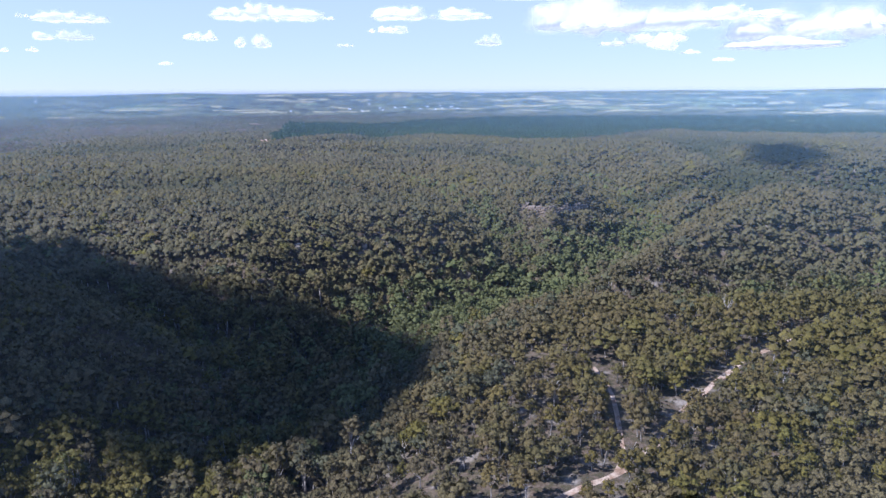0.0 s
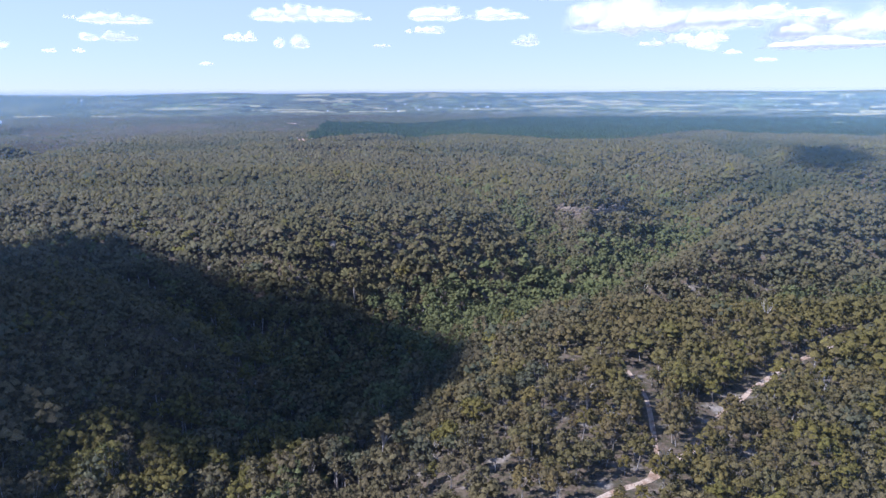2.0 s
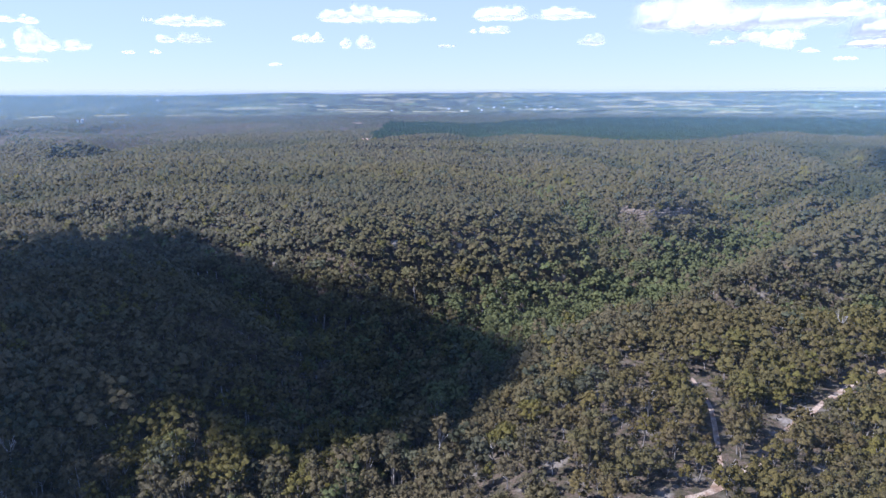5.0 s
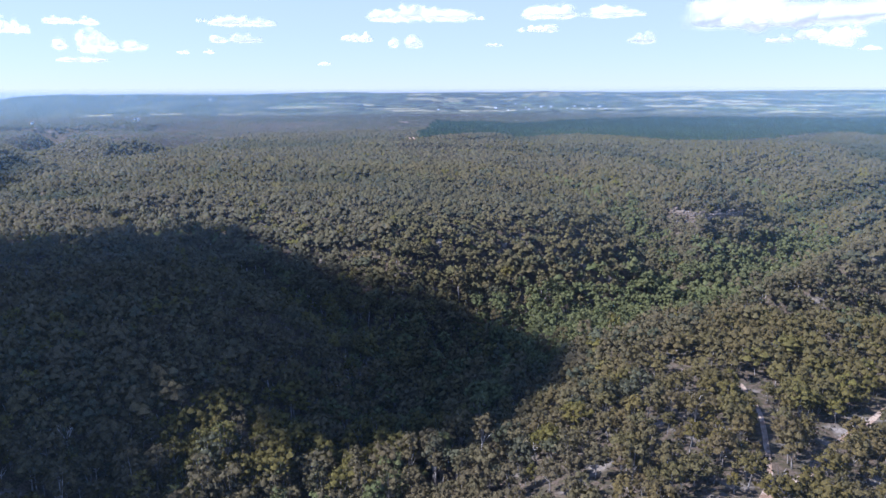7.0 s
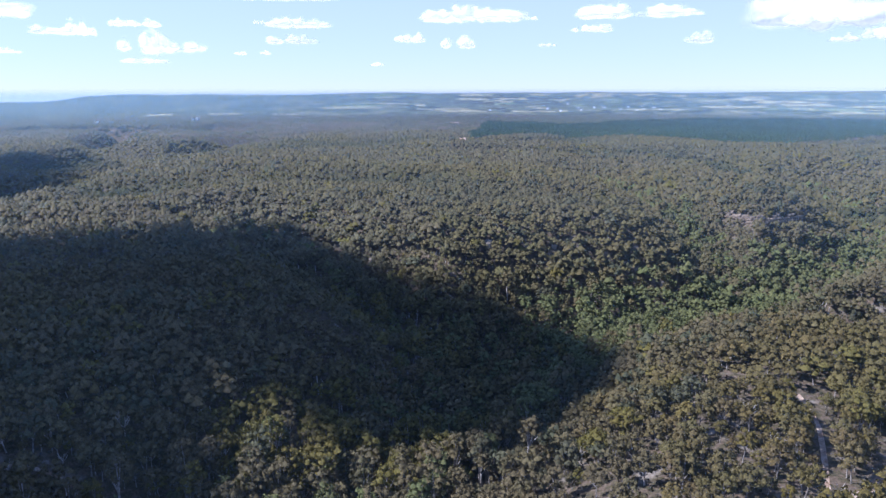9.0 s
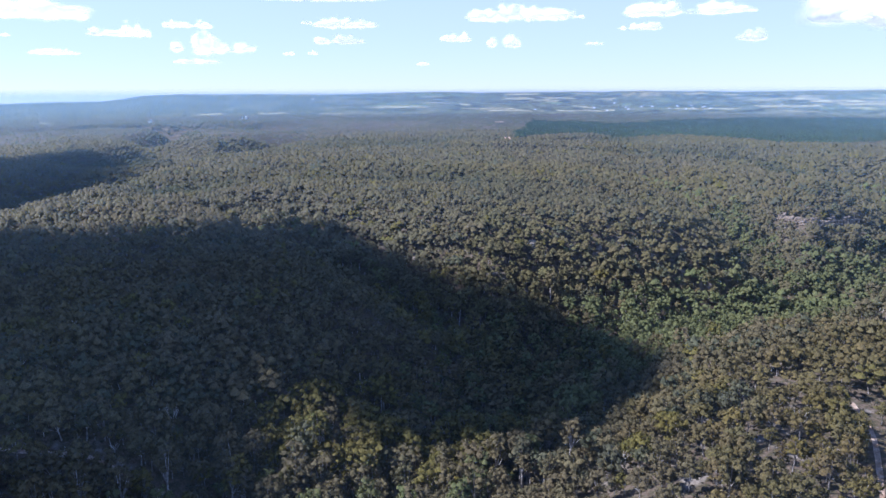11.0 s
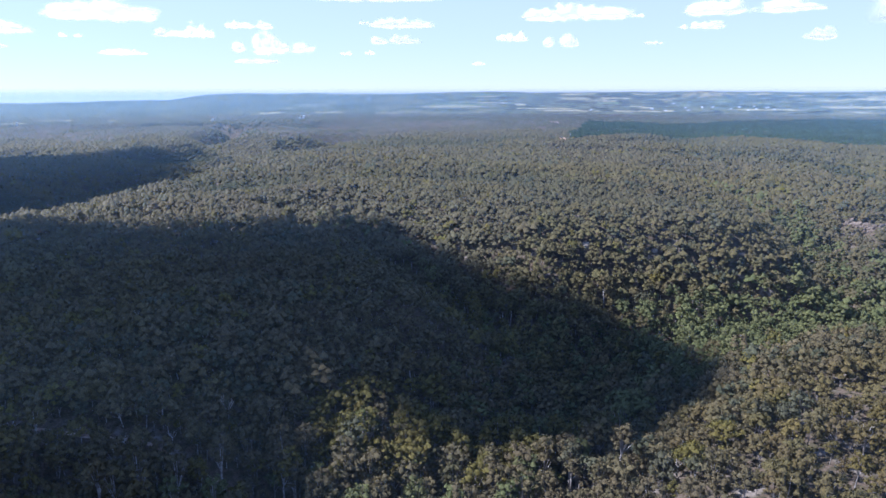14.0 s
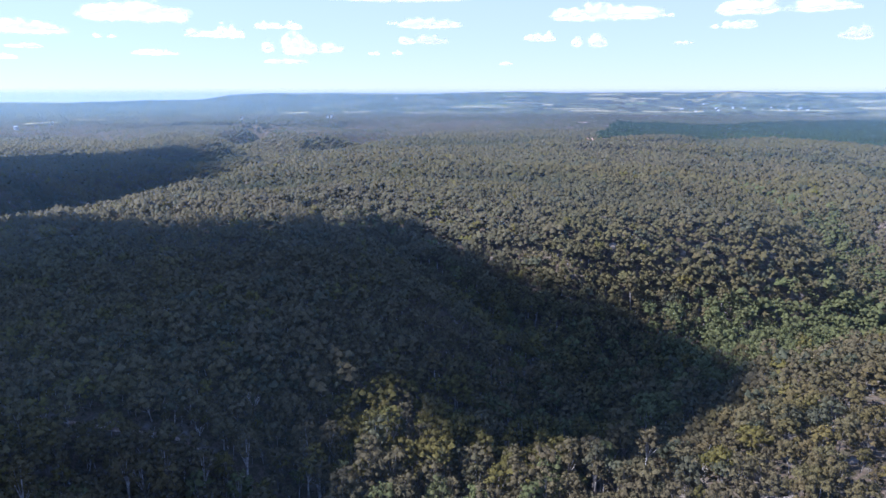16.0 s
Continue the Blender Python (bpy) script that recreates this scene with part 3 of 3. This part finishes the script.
def build_single_trees():
    r = np.random.default_rng(50)
    x, y = stand(r, 5.2, 190, 300)
    k = spur(x, y)
    x, y = x[k], y[k]
    z, size = land(x, y), tree_size(r, x, y)
    made = []
    for (crown, wood) in NEAR:
        top = thing("gum_tree", "small olive-green gum tree with a forked pale trunk", "tree", "gum trees on the spur")
        part("crown", mesh_of("crown", crown[0], crown[1], M_LEAF_ONE, normals=crown[3], smooth=True), top)
        part("trunk", mesh_of("trunk", wood[0], wood[1], M_BARK), top, "pale grey forked trunk")
        made.append(top)
    for i in range(len(x)):
        m = pose(x[i], y[i], z[i], 0, 0, r.random() * 360)
        k = int(r.integers(0, len(NEAR)))
        if i < len(NEAR):
            ob = made[i]
            ob.matrix_basis = m
        else:
            ob = copy_thing(made[k], m)
        ob.scale = (size[i],) * 3
    return len(x)


build_single_trees()


def build_scrub():
    """Low shrubs between the trees."""
    r = np.random.default_rng(60)
    x, y = stand(r, 3.2, 205, 420)
    k = off_track(x, y, 3.0) & (rough(x, y, 25, 61) > 0.3)
    x, y = x[k], y[k]
    protos = [gather([sprays(r, np.array((0, 0, 0.5)), 0.8, 9, 0.7, 0.7)]) for _ in range(6)]
    size, turn, pick = 0.5 + 0.8 * r.random(len(x)), r.random(len(x)) * 6.28, r.integers(0, 6, len(x))
    c = np.where((r.random(len(x)) < 0.5)[:, None], np.array((0.060, 0.060, 0.036)), np.array((0.075, 0.066, 0.050))) * (0.7 + 0.6 * r.random((len(x), 1)))
    v, f, col, w = planted(protos, pick, x, y, land(x, y), size, turn, c)
    ob = new("scrub", mesh_of("scrub", v, f, M_LEAF, colour=col, normals=w, smooth=True))
    tagged(ob, "low grey-green scrub between the gum trees", "shrubs", kind="stuff")


build_scrub()

# ---- farmland below the skyline ----
def draped_patch(az0, az1, d0, d1, seed, lift=1.5):
    """A field: a draped patch with uneven, slanting edges."""
    n, m = 9, 7
    u, v = np.meshgrid(np.linspace(0, 1, n), np.linspace(0, 1, m))
    az = az0 + (az1 - az0) * u + (patchy(v * 2.5, v * 0, 1.0, seed) - 0.5) * 0.3 * (az1 - az0)
    d = d0 + (d1 - d0) * v + (patchy(u * 3, u * 0, 1.0, seed + 4) - 0.5) * 0.6 * (d1 - d0)
    x, y = -np.sin(np.radians(az)) * d, np.cos(np.radians(az)) * d
    p = np.stack([x, y, land(x, y) + lift], -1).reshape(-1, 3)
    i, j = np.meshgrid(np.arange(m - 1), np.arange(n - 1), indexing="ij")
    f = np.stack([i * n + j, i * n + n + j, i * n + n + j + 1, i * n + j + 1], -1).reshape(-1, 4)
    return p, f


def build_fields():
    r = np.random.default_rng(80)
    for k in range(125):
        az = -37 + 58 * r.random()
        d = 3450 + 1050 * r.random() ** 0.9
        w, deep = (0.7 + 4.2 * r.random() ** 2), 24 + 100 * r.random() ** 1.5
        mat, text = (M_FIELD, "pale straw-coloured pasture in the distant farmland") if r.random() < 0.6 else (M_FIELD_GREEN, "pale green pasture in the distant farmland")
        ob = new("field", mesh_of("field", *draped_patch(az, az + w, d, d + deep, 800 + k), mat, smooth=True))
        tagged(ob, text, "field", "fields of the distant farmland")
    for az, d, w, deep in ((-30, 3420, 4.5, 60), (-16.5, 3460, 4.2, 60), (13.5, 3560, 4.2, 70), (1.5, 4330, 2.6, 60), (-24, 3560, 6, 50), (36.0, 3400, 1.8, 45), (31.2, 3390, 2.2, 45), (27.2, 3370, 1.6, 45)):
        ob = new("field", mesh_of("field", *draped_patch(az, az + w, d, d + deep, 950 + int(d)), M_FIELD, smooth=True))
        tagged(ob, "pale straw-coloured pasture in the distant farmland", "field", "fields of the distant farmland")
    ob = new("field", mesh_of("field", *draped_patch(-26.6, -23.4, 2560, 2680, 977, 9.0), M_FIELD, smooth=True))
    tagged(ob, "pale straw-coloured strip of pasture among the pines", "field", "fields of the distant farmland")
    for az, d, w, deep in ((53.4, 2670, 2.2, 20), (50.7, 2840, 2.0, 22), (57.0, 2900, 2.0, 22), (47.6, 2880, 0.7, 18)):
        ob = new("field", mesh_of("field", *draped_patch(az, az + w, d, d + deep, 990 + int(d), 8.0), M_FIELD, smooth=True))
        tagged(ob, "pale straw-coloured paddock in a clearing of the forest", "field", "fields of the distant farmland")
    # belts of trees between the fields
    x, y = [], []
    for k in range(300):
        az, d = -39 + 64 * r.random(), 3340 + 1080 * r.random()
        n = int(12 + 50 * r.random())
        q = az + np.linspace(0, 0.3 + 2.2 * r.random(), n)
        e = d + np.linspace(0, 60 * (r.random() - 0.5), n) + r.random(n) * (6 + 45 * r.random())
        x.append(-np.sin(np.radians(q)) * e), y.append(np.cos(np.radians(q)) * e)
    q, e = 4.0 + 1.5 * r.normal(size=400), 4220 + 70 * r.random(400)
    x.append(-np.sin(np.radians(q)) * e), y.append(np.cos(np.radians(q)) * e)
    x, y = np.concatenate(x), np.concatenate(y)
    size, turn, pick = 0.28 + 0.32 * r.random(len(x)), r.random(len(x)) * 6.28, r.integers(0, len(HAZY), len(x))
    c = np.array((0.030, 0.036, 0.020)) * (0.8 + 0.4 * r.random((len(x), 1)))
    v, f, col, w = planted([p[0] for p in HAZY], pick, x, y, land(x, y) - 1, size, turn, c)
    ob = new("tree_belts", mesh_of("tree_belts", v, f, M_LEAF_FAR, colour=col, normals=w, smooth=True))
    tagged(ob, "dark green belts of trees between the distant fields", "trees", kind="stuff")


build_fields()

# clearing and clay road at the edge of the plantation
for name, (a0, a1, d0, d1), text in (("clay_clearing", (13.75, 14.2, 1600, 1665), "bare orange clay clearing beside the plantation"),
                                     ("clay_road", (13.2, 13.9, 1830, 1850), "short bend of pale clay road"),
                                     ("clay_road", (14.3, 15.0, 2420, 2445), "short bend of pale clay road")):
    ob = new(name, mesh_of(name, *draped_patch(a0, a1, d0, d1, 31, 5.0), M_CLAY, smooth=True))
    tagged(ob, text, "clearing", kind="structure")

# ---- clouds ----
def build_cloud(name, label, centre, across, up, width, height, depth, seed, mat, shape=None, nx=60, ny=28, edge=0.25, category="cloud", group="clouds over the horizon"):
    """A puffed body of vapour on an uneven outline: across and up span it, depth swells towards its middle."""
    across, up = Vector(across).normalized(), Vector(up).normalized()
    through_way = across.cross(up)
    u, v = np.meshgrid(np.linspace(-1, 1, nx), np.linspace(-1, 1, ny))
    if shape is None:
        r = np.random.default_rng(seed)
        swell = np.full(u.shape, -1.0)
        for k in range(3 + int(2.2 * width / height ** 0.9 / max(1.0, width ** 0.1))):
            cu = r.uniform(-0.72, 0.72)
            ru, rv = r.uniform(0.16, 0.36), r.uniform(0.35, 0.75) * (1.1 - 0.7 * abs(cu))
            cv = -0.42 + 0.3 * rv
            lobe = 1 - np.sqrt(((u - cu) / ru) ** 2 + ((v - cv) / np.where(v > cv, 1.25 * rv, 0.6 * rv)) ** 2)
            swell = np.maximum(swell, 0.9 * lobe) + 0.10 * np.clip(np.minimum(swell, lobe) + 0.6, 0, 1)
        swell = np.clip(swell, -1, 1)
        dens = swell + 1.15 * (rough(u * 4.2 * width / height * 0.5, v * 3.2, 1.0, seed) - 0.5) + 0.02
        dens = np.where(np.maximum(abs(u), abs(v)) > 0.985, -1, dens)
    else:
        swell = dens = shape(u, v)
    cover = ease(-0.02, edge, dens)
    thick = np.clip(swell, 0, None) ** 0.75 * (0.8 + 0.4 * patchy(u * 3.5, v * 2.5, 1.0, seed + 8))
    pts = []
    for s in (1, -1):
        for i in range(ny):
            for j in range(nx):
                p = Vector(centre) + across * float(u[i, j] * width / 2) + up * float(v[i, j] * height / 2) + through_way * float(s * thick[i, j] * depth / 2 + s * 2.0)
                pts.append(p)
    i, j = np.meshgrid(np.arange(ny - 1), np.arange(nx - 1), indexing="ij")
    live = (cover[:-1, :-1] + cover[1:, :-1] + cover[:-1, 1:] + cover[1:, 1:]) > 0
    i, j = i[live], j[live]
    f = np.stack([i * nx + j, i * nx + j + 1, i * nx + nx + j + 1, i * nx + nx + j], -1)
    f = np.concatenate([f, f[:, ::-1] + nx * ny])
    me = mesh_of(name, np.array(pts), f, mat, cover=np.concatenate([cover.ravel()] * 2), smooth=True)
    return tagged(new(name, me), label, category, group)


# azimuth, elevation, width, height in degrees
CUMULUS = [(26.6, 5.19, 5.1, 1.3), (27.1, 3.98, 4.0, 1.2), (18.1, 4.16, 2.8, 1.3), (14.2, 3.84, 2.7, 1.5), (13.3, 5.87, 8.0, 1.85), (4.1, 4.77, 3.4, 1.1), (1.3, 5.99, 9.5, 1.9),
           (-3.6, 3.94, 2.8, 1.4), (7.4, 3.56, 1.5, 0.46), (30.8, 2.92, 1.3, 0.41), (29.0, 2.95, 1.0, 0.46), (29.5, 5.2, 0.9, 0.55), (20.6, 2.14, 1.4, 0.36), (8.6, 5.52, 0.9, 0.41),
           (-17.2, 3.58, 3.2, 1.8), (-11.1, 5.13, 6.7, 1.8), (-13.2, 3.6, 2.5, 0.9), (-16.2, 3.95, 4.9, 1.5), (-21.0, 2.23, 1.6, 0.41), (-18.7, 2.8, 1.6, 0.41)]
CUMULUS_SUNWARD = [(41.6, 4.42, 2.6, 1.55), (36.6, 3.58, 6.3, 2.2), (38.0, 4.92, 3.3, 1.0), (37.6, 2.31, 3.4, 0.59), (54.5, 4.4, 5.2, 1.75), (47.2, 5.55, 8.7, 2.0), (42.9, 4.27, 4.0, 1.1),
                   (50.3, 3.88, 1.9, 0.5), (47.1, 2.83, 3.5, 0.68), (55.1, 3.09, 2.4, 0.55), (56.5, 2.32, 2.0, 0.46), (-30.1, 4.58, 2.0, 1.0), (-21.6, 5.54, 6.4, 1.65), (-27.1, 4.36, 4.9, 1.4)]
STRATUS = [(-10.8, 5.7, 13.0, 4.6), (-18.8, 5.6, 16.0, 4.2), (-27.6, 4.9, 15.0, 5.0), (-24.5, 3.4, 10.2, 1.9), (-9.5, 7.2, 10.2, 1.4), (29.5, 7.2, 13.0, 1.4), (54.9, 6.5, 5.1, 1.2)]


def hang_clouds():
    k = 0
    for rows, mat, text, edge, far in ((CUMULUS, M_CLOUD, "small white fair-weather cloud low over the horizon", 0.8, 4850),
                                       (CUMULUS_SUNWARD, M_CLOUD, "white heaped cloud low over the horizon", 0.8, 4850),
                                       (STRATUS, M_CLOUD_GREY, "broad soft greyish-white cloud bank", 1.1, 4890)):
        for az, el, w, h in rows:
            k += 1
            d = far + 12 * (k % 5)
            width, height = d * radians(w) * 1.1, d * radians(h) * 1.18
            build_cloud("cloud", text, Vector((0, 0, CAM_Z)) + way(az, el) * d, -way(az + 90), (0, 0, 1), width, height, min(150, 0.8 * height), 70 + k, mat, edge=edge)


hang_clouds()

# clouds overhead, between the sun and the land: each darkens the ground where its shadow falls
def inside(corners, x, y):
    """Distance to the rim of a closed outline, positive inside."""
    best, odd = np.full(x.shape, 1e9), np.zeros(x.shape, bool)
    for (ax, ay), (bx, by) in zip(corners, corners[1:] + corners[:1]):
        ex, ey = bx - ax, by - ay
        s = np.clip(((x - ax) * ex + (y - ay) * ey) / (ex * ex + ey * ey), 0, 1)
        best = np.minimum(best, np.hypot(x - ax - s * ex, y - ay - s * ey))
        odd ^= ((ay > y) != (by > y)) & (x < ex * (y - ay) / (ey if ey else 1e-9) + ax)
    return np.where(odd, best, -best)


def overhead(name, label, rim, ground_z, seed, reach=1500, soft=200.0, ragged=26, most=1.0):
    s = way(SUN_AZ, SUN_EL)
    corners = []
    for x, y in [plan(*p) for p in rim]:
        rise = (ground_z - float(land(x, y)) - 8) / s.z
        corners.append((x + s.x * rise, y + s.y * rise))
    xs, ys = [c[0] for c in corners], [c[1] for c in corners]
    mid = ((min(xs) + max(xs)) / 2, (min(ys) + max(ys)) / 2)
    size = (max(xs) - min(xs) + 60, max(ys) - min(ys) + 60)
    centre = Vector((*mid, ground_z)) + s * reach

    def shape(u, v):
        x, y = u * size[0] / 2 + mid[0], v * size[1] / 2 + mid[1]
        x, y = x + ragged * (rough(x, y, 70, seed) - 0.5), y + ragged * (rough(x, y, 70, seed + 1) - 0.5)
        dens = inside(corners, x, y)
        return np.minimum(dens / soft, most)

    return build_cloud(name, label, centre, (1, 0, 0), (0, 1, 0), size[0], size[1], 60, seed, M_CLOUD_DEEP, shape=shape, nx=120, ny=90, edge=0.10, group="clouds overhead")


# rims of the shadows on the land: azimuth, distance
overhead("cloud", "broad white cloud overhead that shades the near hill",
         [(66, 720), (51, 620), (46.9, 583), (38.4, 587), (31.5, 660), (27.4, 645), (25.8, 617), (23.6, 587), (19.5, 544), (15.3, 517), (11, 522), (8.6, 510), (5.3, 502), (2.5, 498),
          (0.0, 440), (-0.7, 379), (0.1, 345), (2.7, 323), (4.6, 290), (7.4, 276), (10.7, 286), (13.1, 299), (16.5, 298), (19.0, 290), (22.0, 286), (24.0, 302), (25.2, 321),
          (28.0, 333), (29.2, 332), (29.8, 318), (29.4, 300), (28.6, 280), (27.8, 255), (31, 190), (80, 160), (90, 600)], 58, 90, ragged=14)
overhead("cloud", "white cloud overhead that shades the far plateau", [(-22.5, 1327), (-23.3, 1640), (-25.9, 1617), (-27.8, 1499), (-29.7, 1150), (-27.6, 1110), (-25.0, 1110), (-23.0, 1170)], 95, 92, soft=600.0, most=0.07)
overhead("cloud", "white cloud overhead that shades the deep valley", [(64, 1480), (57, 1500), (50, 1540), (46, 1560), (42.6, 1560), (42.4, 1440), (45.5, 1250), (49, 1085), (53, 880), (56, 770), (66, 740)], 60, 94, soft=400.0, most=0.075)

# ---- haze ----
def build_haze():
    """Thin blue see-through sheets, added in rings round the camera one behind the other to stand in for haze; they
    catch the light of the sky.
    """
    # the 215 m ring lifts and blues the dark tones of near shade
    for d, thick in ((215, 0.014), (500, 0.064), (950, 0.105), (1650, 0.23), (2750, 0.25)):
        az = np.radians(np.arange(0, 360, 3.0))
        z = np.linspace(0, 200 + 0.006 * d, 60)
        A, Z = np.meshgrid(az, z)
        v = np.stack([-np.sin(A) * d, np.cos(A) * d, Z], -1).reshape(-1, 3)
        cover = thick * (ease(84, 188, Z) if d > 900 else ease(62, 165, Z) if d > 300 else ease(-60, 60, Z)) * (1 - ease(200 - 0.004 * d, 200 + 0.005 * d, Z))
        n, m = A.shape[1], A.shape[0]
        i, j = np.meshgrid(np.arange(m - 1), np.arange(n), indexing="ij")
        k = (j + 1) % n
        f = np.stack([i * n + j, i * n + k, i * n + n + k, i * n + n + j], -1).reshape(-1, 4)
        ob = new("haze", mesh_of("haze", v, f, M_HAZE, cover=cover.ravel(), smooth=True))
        tagged(ob, "thin pale blue ring sheet standing in for distance haze", "haze", kind="structure")


build_haze()


# ---- rocks ----
def boulder(seed, sx, sy, sz, blocky=0.0):
    """A weathered lump of stone, squared off where it is blocky."""
    bm = bmesh.new()
    bmesh.ops.create_icosphere(bm, subdivisions=2, radius=1.0)
    off = Vector((seed * 1.7, seed * 0.9, seed * 2.3))
    for v in bm.verts:
        c = v.co.copy()
        if blocky:
            m = max(abs(c.x), abs(c.y), abs(c.z))
            c = c.lerp(c / m * 0.8, blocky)
        c *= 1 + 0.22 * noise.noise(c * 1.3 + off) + 0.10 * noise.noise(c * 3.1 + off)
        v.co = Vector((c.x * sx, c.y * sy, c.z * sz))
    me = bpy.data.meshes.new("slab")
    bm.to_mesh(me)
    bm.free()
    return me


SLABS = []
for k in range(8):
    me = boulder(k, 1, 1, 1, 0.6)
    me.materials.append(M_ROCK)
    SLABS.append(me)


def outcrop(x, y, width, high, count, seed, label):
    r = random.Random(seed)
    top = thing("rock_outcrop", label, "rock", "rock outcrops", at=(x, y, float(land(x, y))))
    for k in range(count):
        ob = part("slab", SLABS[r.randrange(8)], top)
        dx, dy = (r.random() - 0.5) * width, (r.random() - 0.5) * width * 0.5
        w = width / count * (0.6 + 0.6 * r.random())
        ob.location = (dx, dy, float(land(x + dx, y + dy)) - float(land(x, y)) + high * 0.25)
        ob.scale = (w, w * 0.7, high * (0.5 + 0.5 * r.random()))
        ob.rotation_euler = (0.2 * (r.random() - 0.5), 0.2 * (r.random() - 0.5), r.random() * 0.6)


for x, y, w, h, n in ROCKS:
    outcrop(x, y, w, h, n, int(abs(x) + y), "pale sandstone ledge bare of trees on the slope" if h > 3 else "low flat grey sandstone slabs among sparse gum trees")


def build_cliff():
    """A broken sandstone cliff in courses of blocks under the plateau's rim."""
    r = random.Random(5)
    blocks = []
    for k in range(6):
        me = boulder(40 + k, 1, 1, 1, 0.85)
        me.materials.append(M_CLIFF)
        blocks.append(me)
    x0, y0 = CLIFF[3]
    z0 = float(land(x0, y0))
    top = thing("cliff", "broken ochre and grey sandstone cliff below the plateau rim", "cliff", at=(x0, y0, z0))
    for i in range(26):
        k = min(i / 25 * 7, 6.999)
        x, y = CLIFF[int(k)] * (1 - k % 1) + CLIFF[int(k) + 1] * (k % 1)
        base = float(land(x, y))
        rise = 0.0
        for course in range(2 + (i % 5 in (1, 2))):
            ob = part("sandstone_block", blocks[r.randrange(6)], top)
            high = 1.3 + 1.5 * r.random()
            ob.location = (x - x0 + 1.6 * (r.random() - 0.5), y - y0 + course * 1.3 + 2.2 * (r.random() - 0.5), base - z0 + rise + 0.6 * high)
            ob.scale = (1.7 + 2.2 * r.random(), 2.6, high)
            ob.rotation_euler = (0.15 * (r.random() - 0.5), 0.15 * (r.random() - 0.5), 0.9 * (r.random() - 0.5))
            rise += high * 1.35


build_cliff()


# ---- dead trees ----
def dead_tree(seed):
    r = np.random.default_rng(seed)
    top = thing("dead_tree", "bare bleached dead gum tree among living ones", "tree", "dead trees")
    h = 9 + 4 * r.random()
    lean = r.normal(size=2) * 0.8
    crotch = np.array((lean[0], lean[1], h * 0.5))
    v, f, _ = limb((0, 0, -0.5), crotch, 0.30, 0.20, 6)
    part("trunk", mesh_of("trunk", v, f, M_DEAD), top)
    for k in range(5):
        a = 1.26 * k + r.random()
        end = crotch + np.array((math.cos(a) * 2.6, math.sin(a) * 2.6, h * (0.3 + 0.2 * r.random())))
        mid = (crotch + end) / 2 + r.normal(size=3) * 0.3
        tip = end + r.normal(size=3) * 0.9
        v, f, _ = gather([limb(crotch, mid, 0.16, 0.11), limb(mid, end, 0.11, 0.06), limb(mid, tip, 0.07, 0.03)])
        part("branch", mesh_of("branch", v, f, M_DEAD), top)
    return top


def build_dead_trees():
    r = random.Random(8)
    protos = [dead_tree(600 + k) for k in range(4)]
    places = [plan(*p) for p in ((37.2, 355), (41.4, 319), (35.6, 334), (39.8, 306), (49.8, 303), (58.4, 319), (50.8, 360), (48.8, 292), (56.8, 324), (16.5, 318), (-26.4, 248), (-31.7, 304), (-29.0, 262))]
    while len(places) < 46:
        places.append(plan(-28 + 84 * r.random(), 235 + 330 * r.random() ** 1.2))
    for k, (x, y) in enumerate(places):
        m = pose(x, y, float(land(x, y)), 0, 0, r.random() * 360)
        if k < 4:
            ob = protos[k]
            ob.matrix_basis = m
        else:
            ob = copy_thing(protos[k % 4], m)
        s = (0.75 + 0.5 * r.random()) * (1 + 0.5 * float(creek_side(np.array([x]), np.array([y]))[0]))
        ob.scale = (s, s, s)


build_dead_trees()


# ---- far houses ----
def build_houses():
    r = random.Random(12)
    spots = [(54.9, 2230), (41.1, 2790), (34.6, 2910), (34.3, 2925), (36.0, 2850), (36.35, 2860), (56.2, 2600), (54.0, 2700)]
    spots += [(3.2 + 9 * (r.random() - 0.5), 3520 + 240 * r.random()) for _ in range(12)]
    spots += [(-30 + 60 * r.random(), 3500 + 800 * r.random()) for _ in range(10)]
    for az, d in spots:
        x, y = plan(az, d)
        top = thing("house", "small white farmhouse with a pale metal roof", "house", "farmhouses in the distance", at=(x, y, float(land(x, y)) + (6.0 if d < 3300 else 1.0)))
        w, l, h = 2.6 + r.random(), 3.6 + 2.6 * r.random(), 3.2
        v = [(-l, -w, -6), (l, -w, -6), (l, w, -6), (-l, w, -6), (-l, -w, h), (l, -w, h), (l, w, h), (-l, w, h)]
        f = [(0, 1, 5, 4), (1, 2, 6, 5), (2, 3, 7, 6), (3, 0, 4, 7)]
        part("wall", mesh_of("wall", v, f, M_WHITE), top)
        e = 0.6
        v = [(-l - e, -w - e, h - 0.2), (l + e, -w - e, h - 0.2), (l + e, 0, h + 2.6), (-l - e, 0, h + 2.6), (l + e, w + e, h - 0.2), (-l - e, w + e, h - 0.2)]
        v += [(a, b, c + 0.25) for a, b, c in v]
        f = [(0, 1, 2, 3), (3, 2, 4, 5), (6, 7, 8, 9), (9, 8, 10, 11), (0, 1, 7, 6), (5, 4, 10, 11)]
        part("roof", mesh_of("roof", v, f, M_ROOF), top, "pale metal roof")
        top.rotation_euler = (0, 0, r.random() * 3)


build_houses()
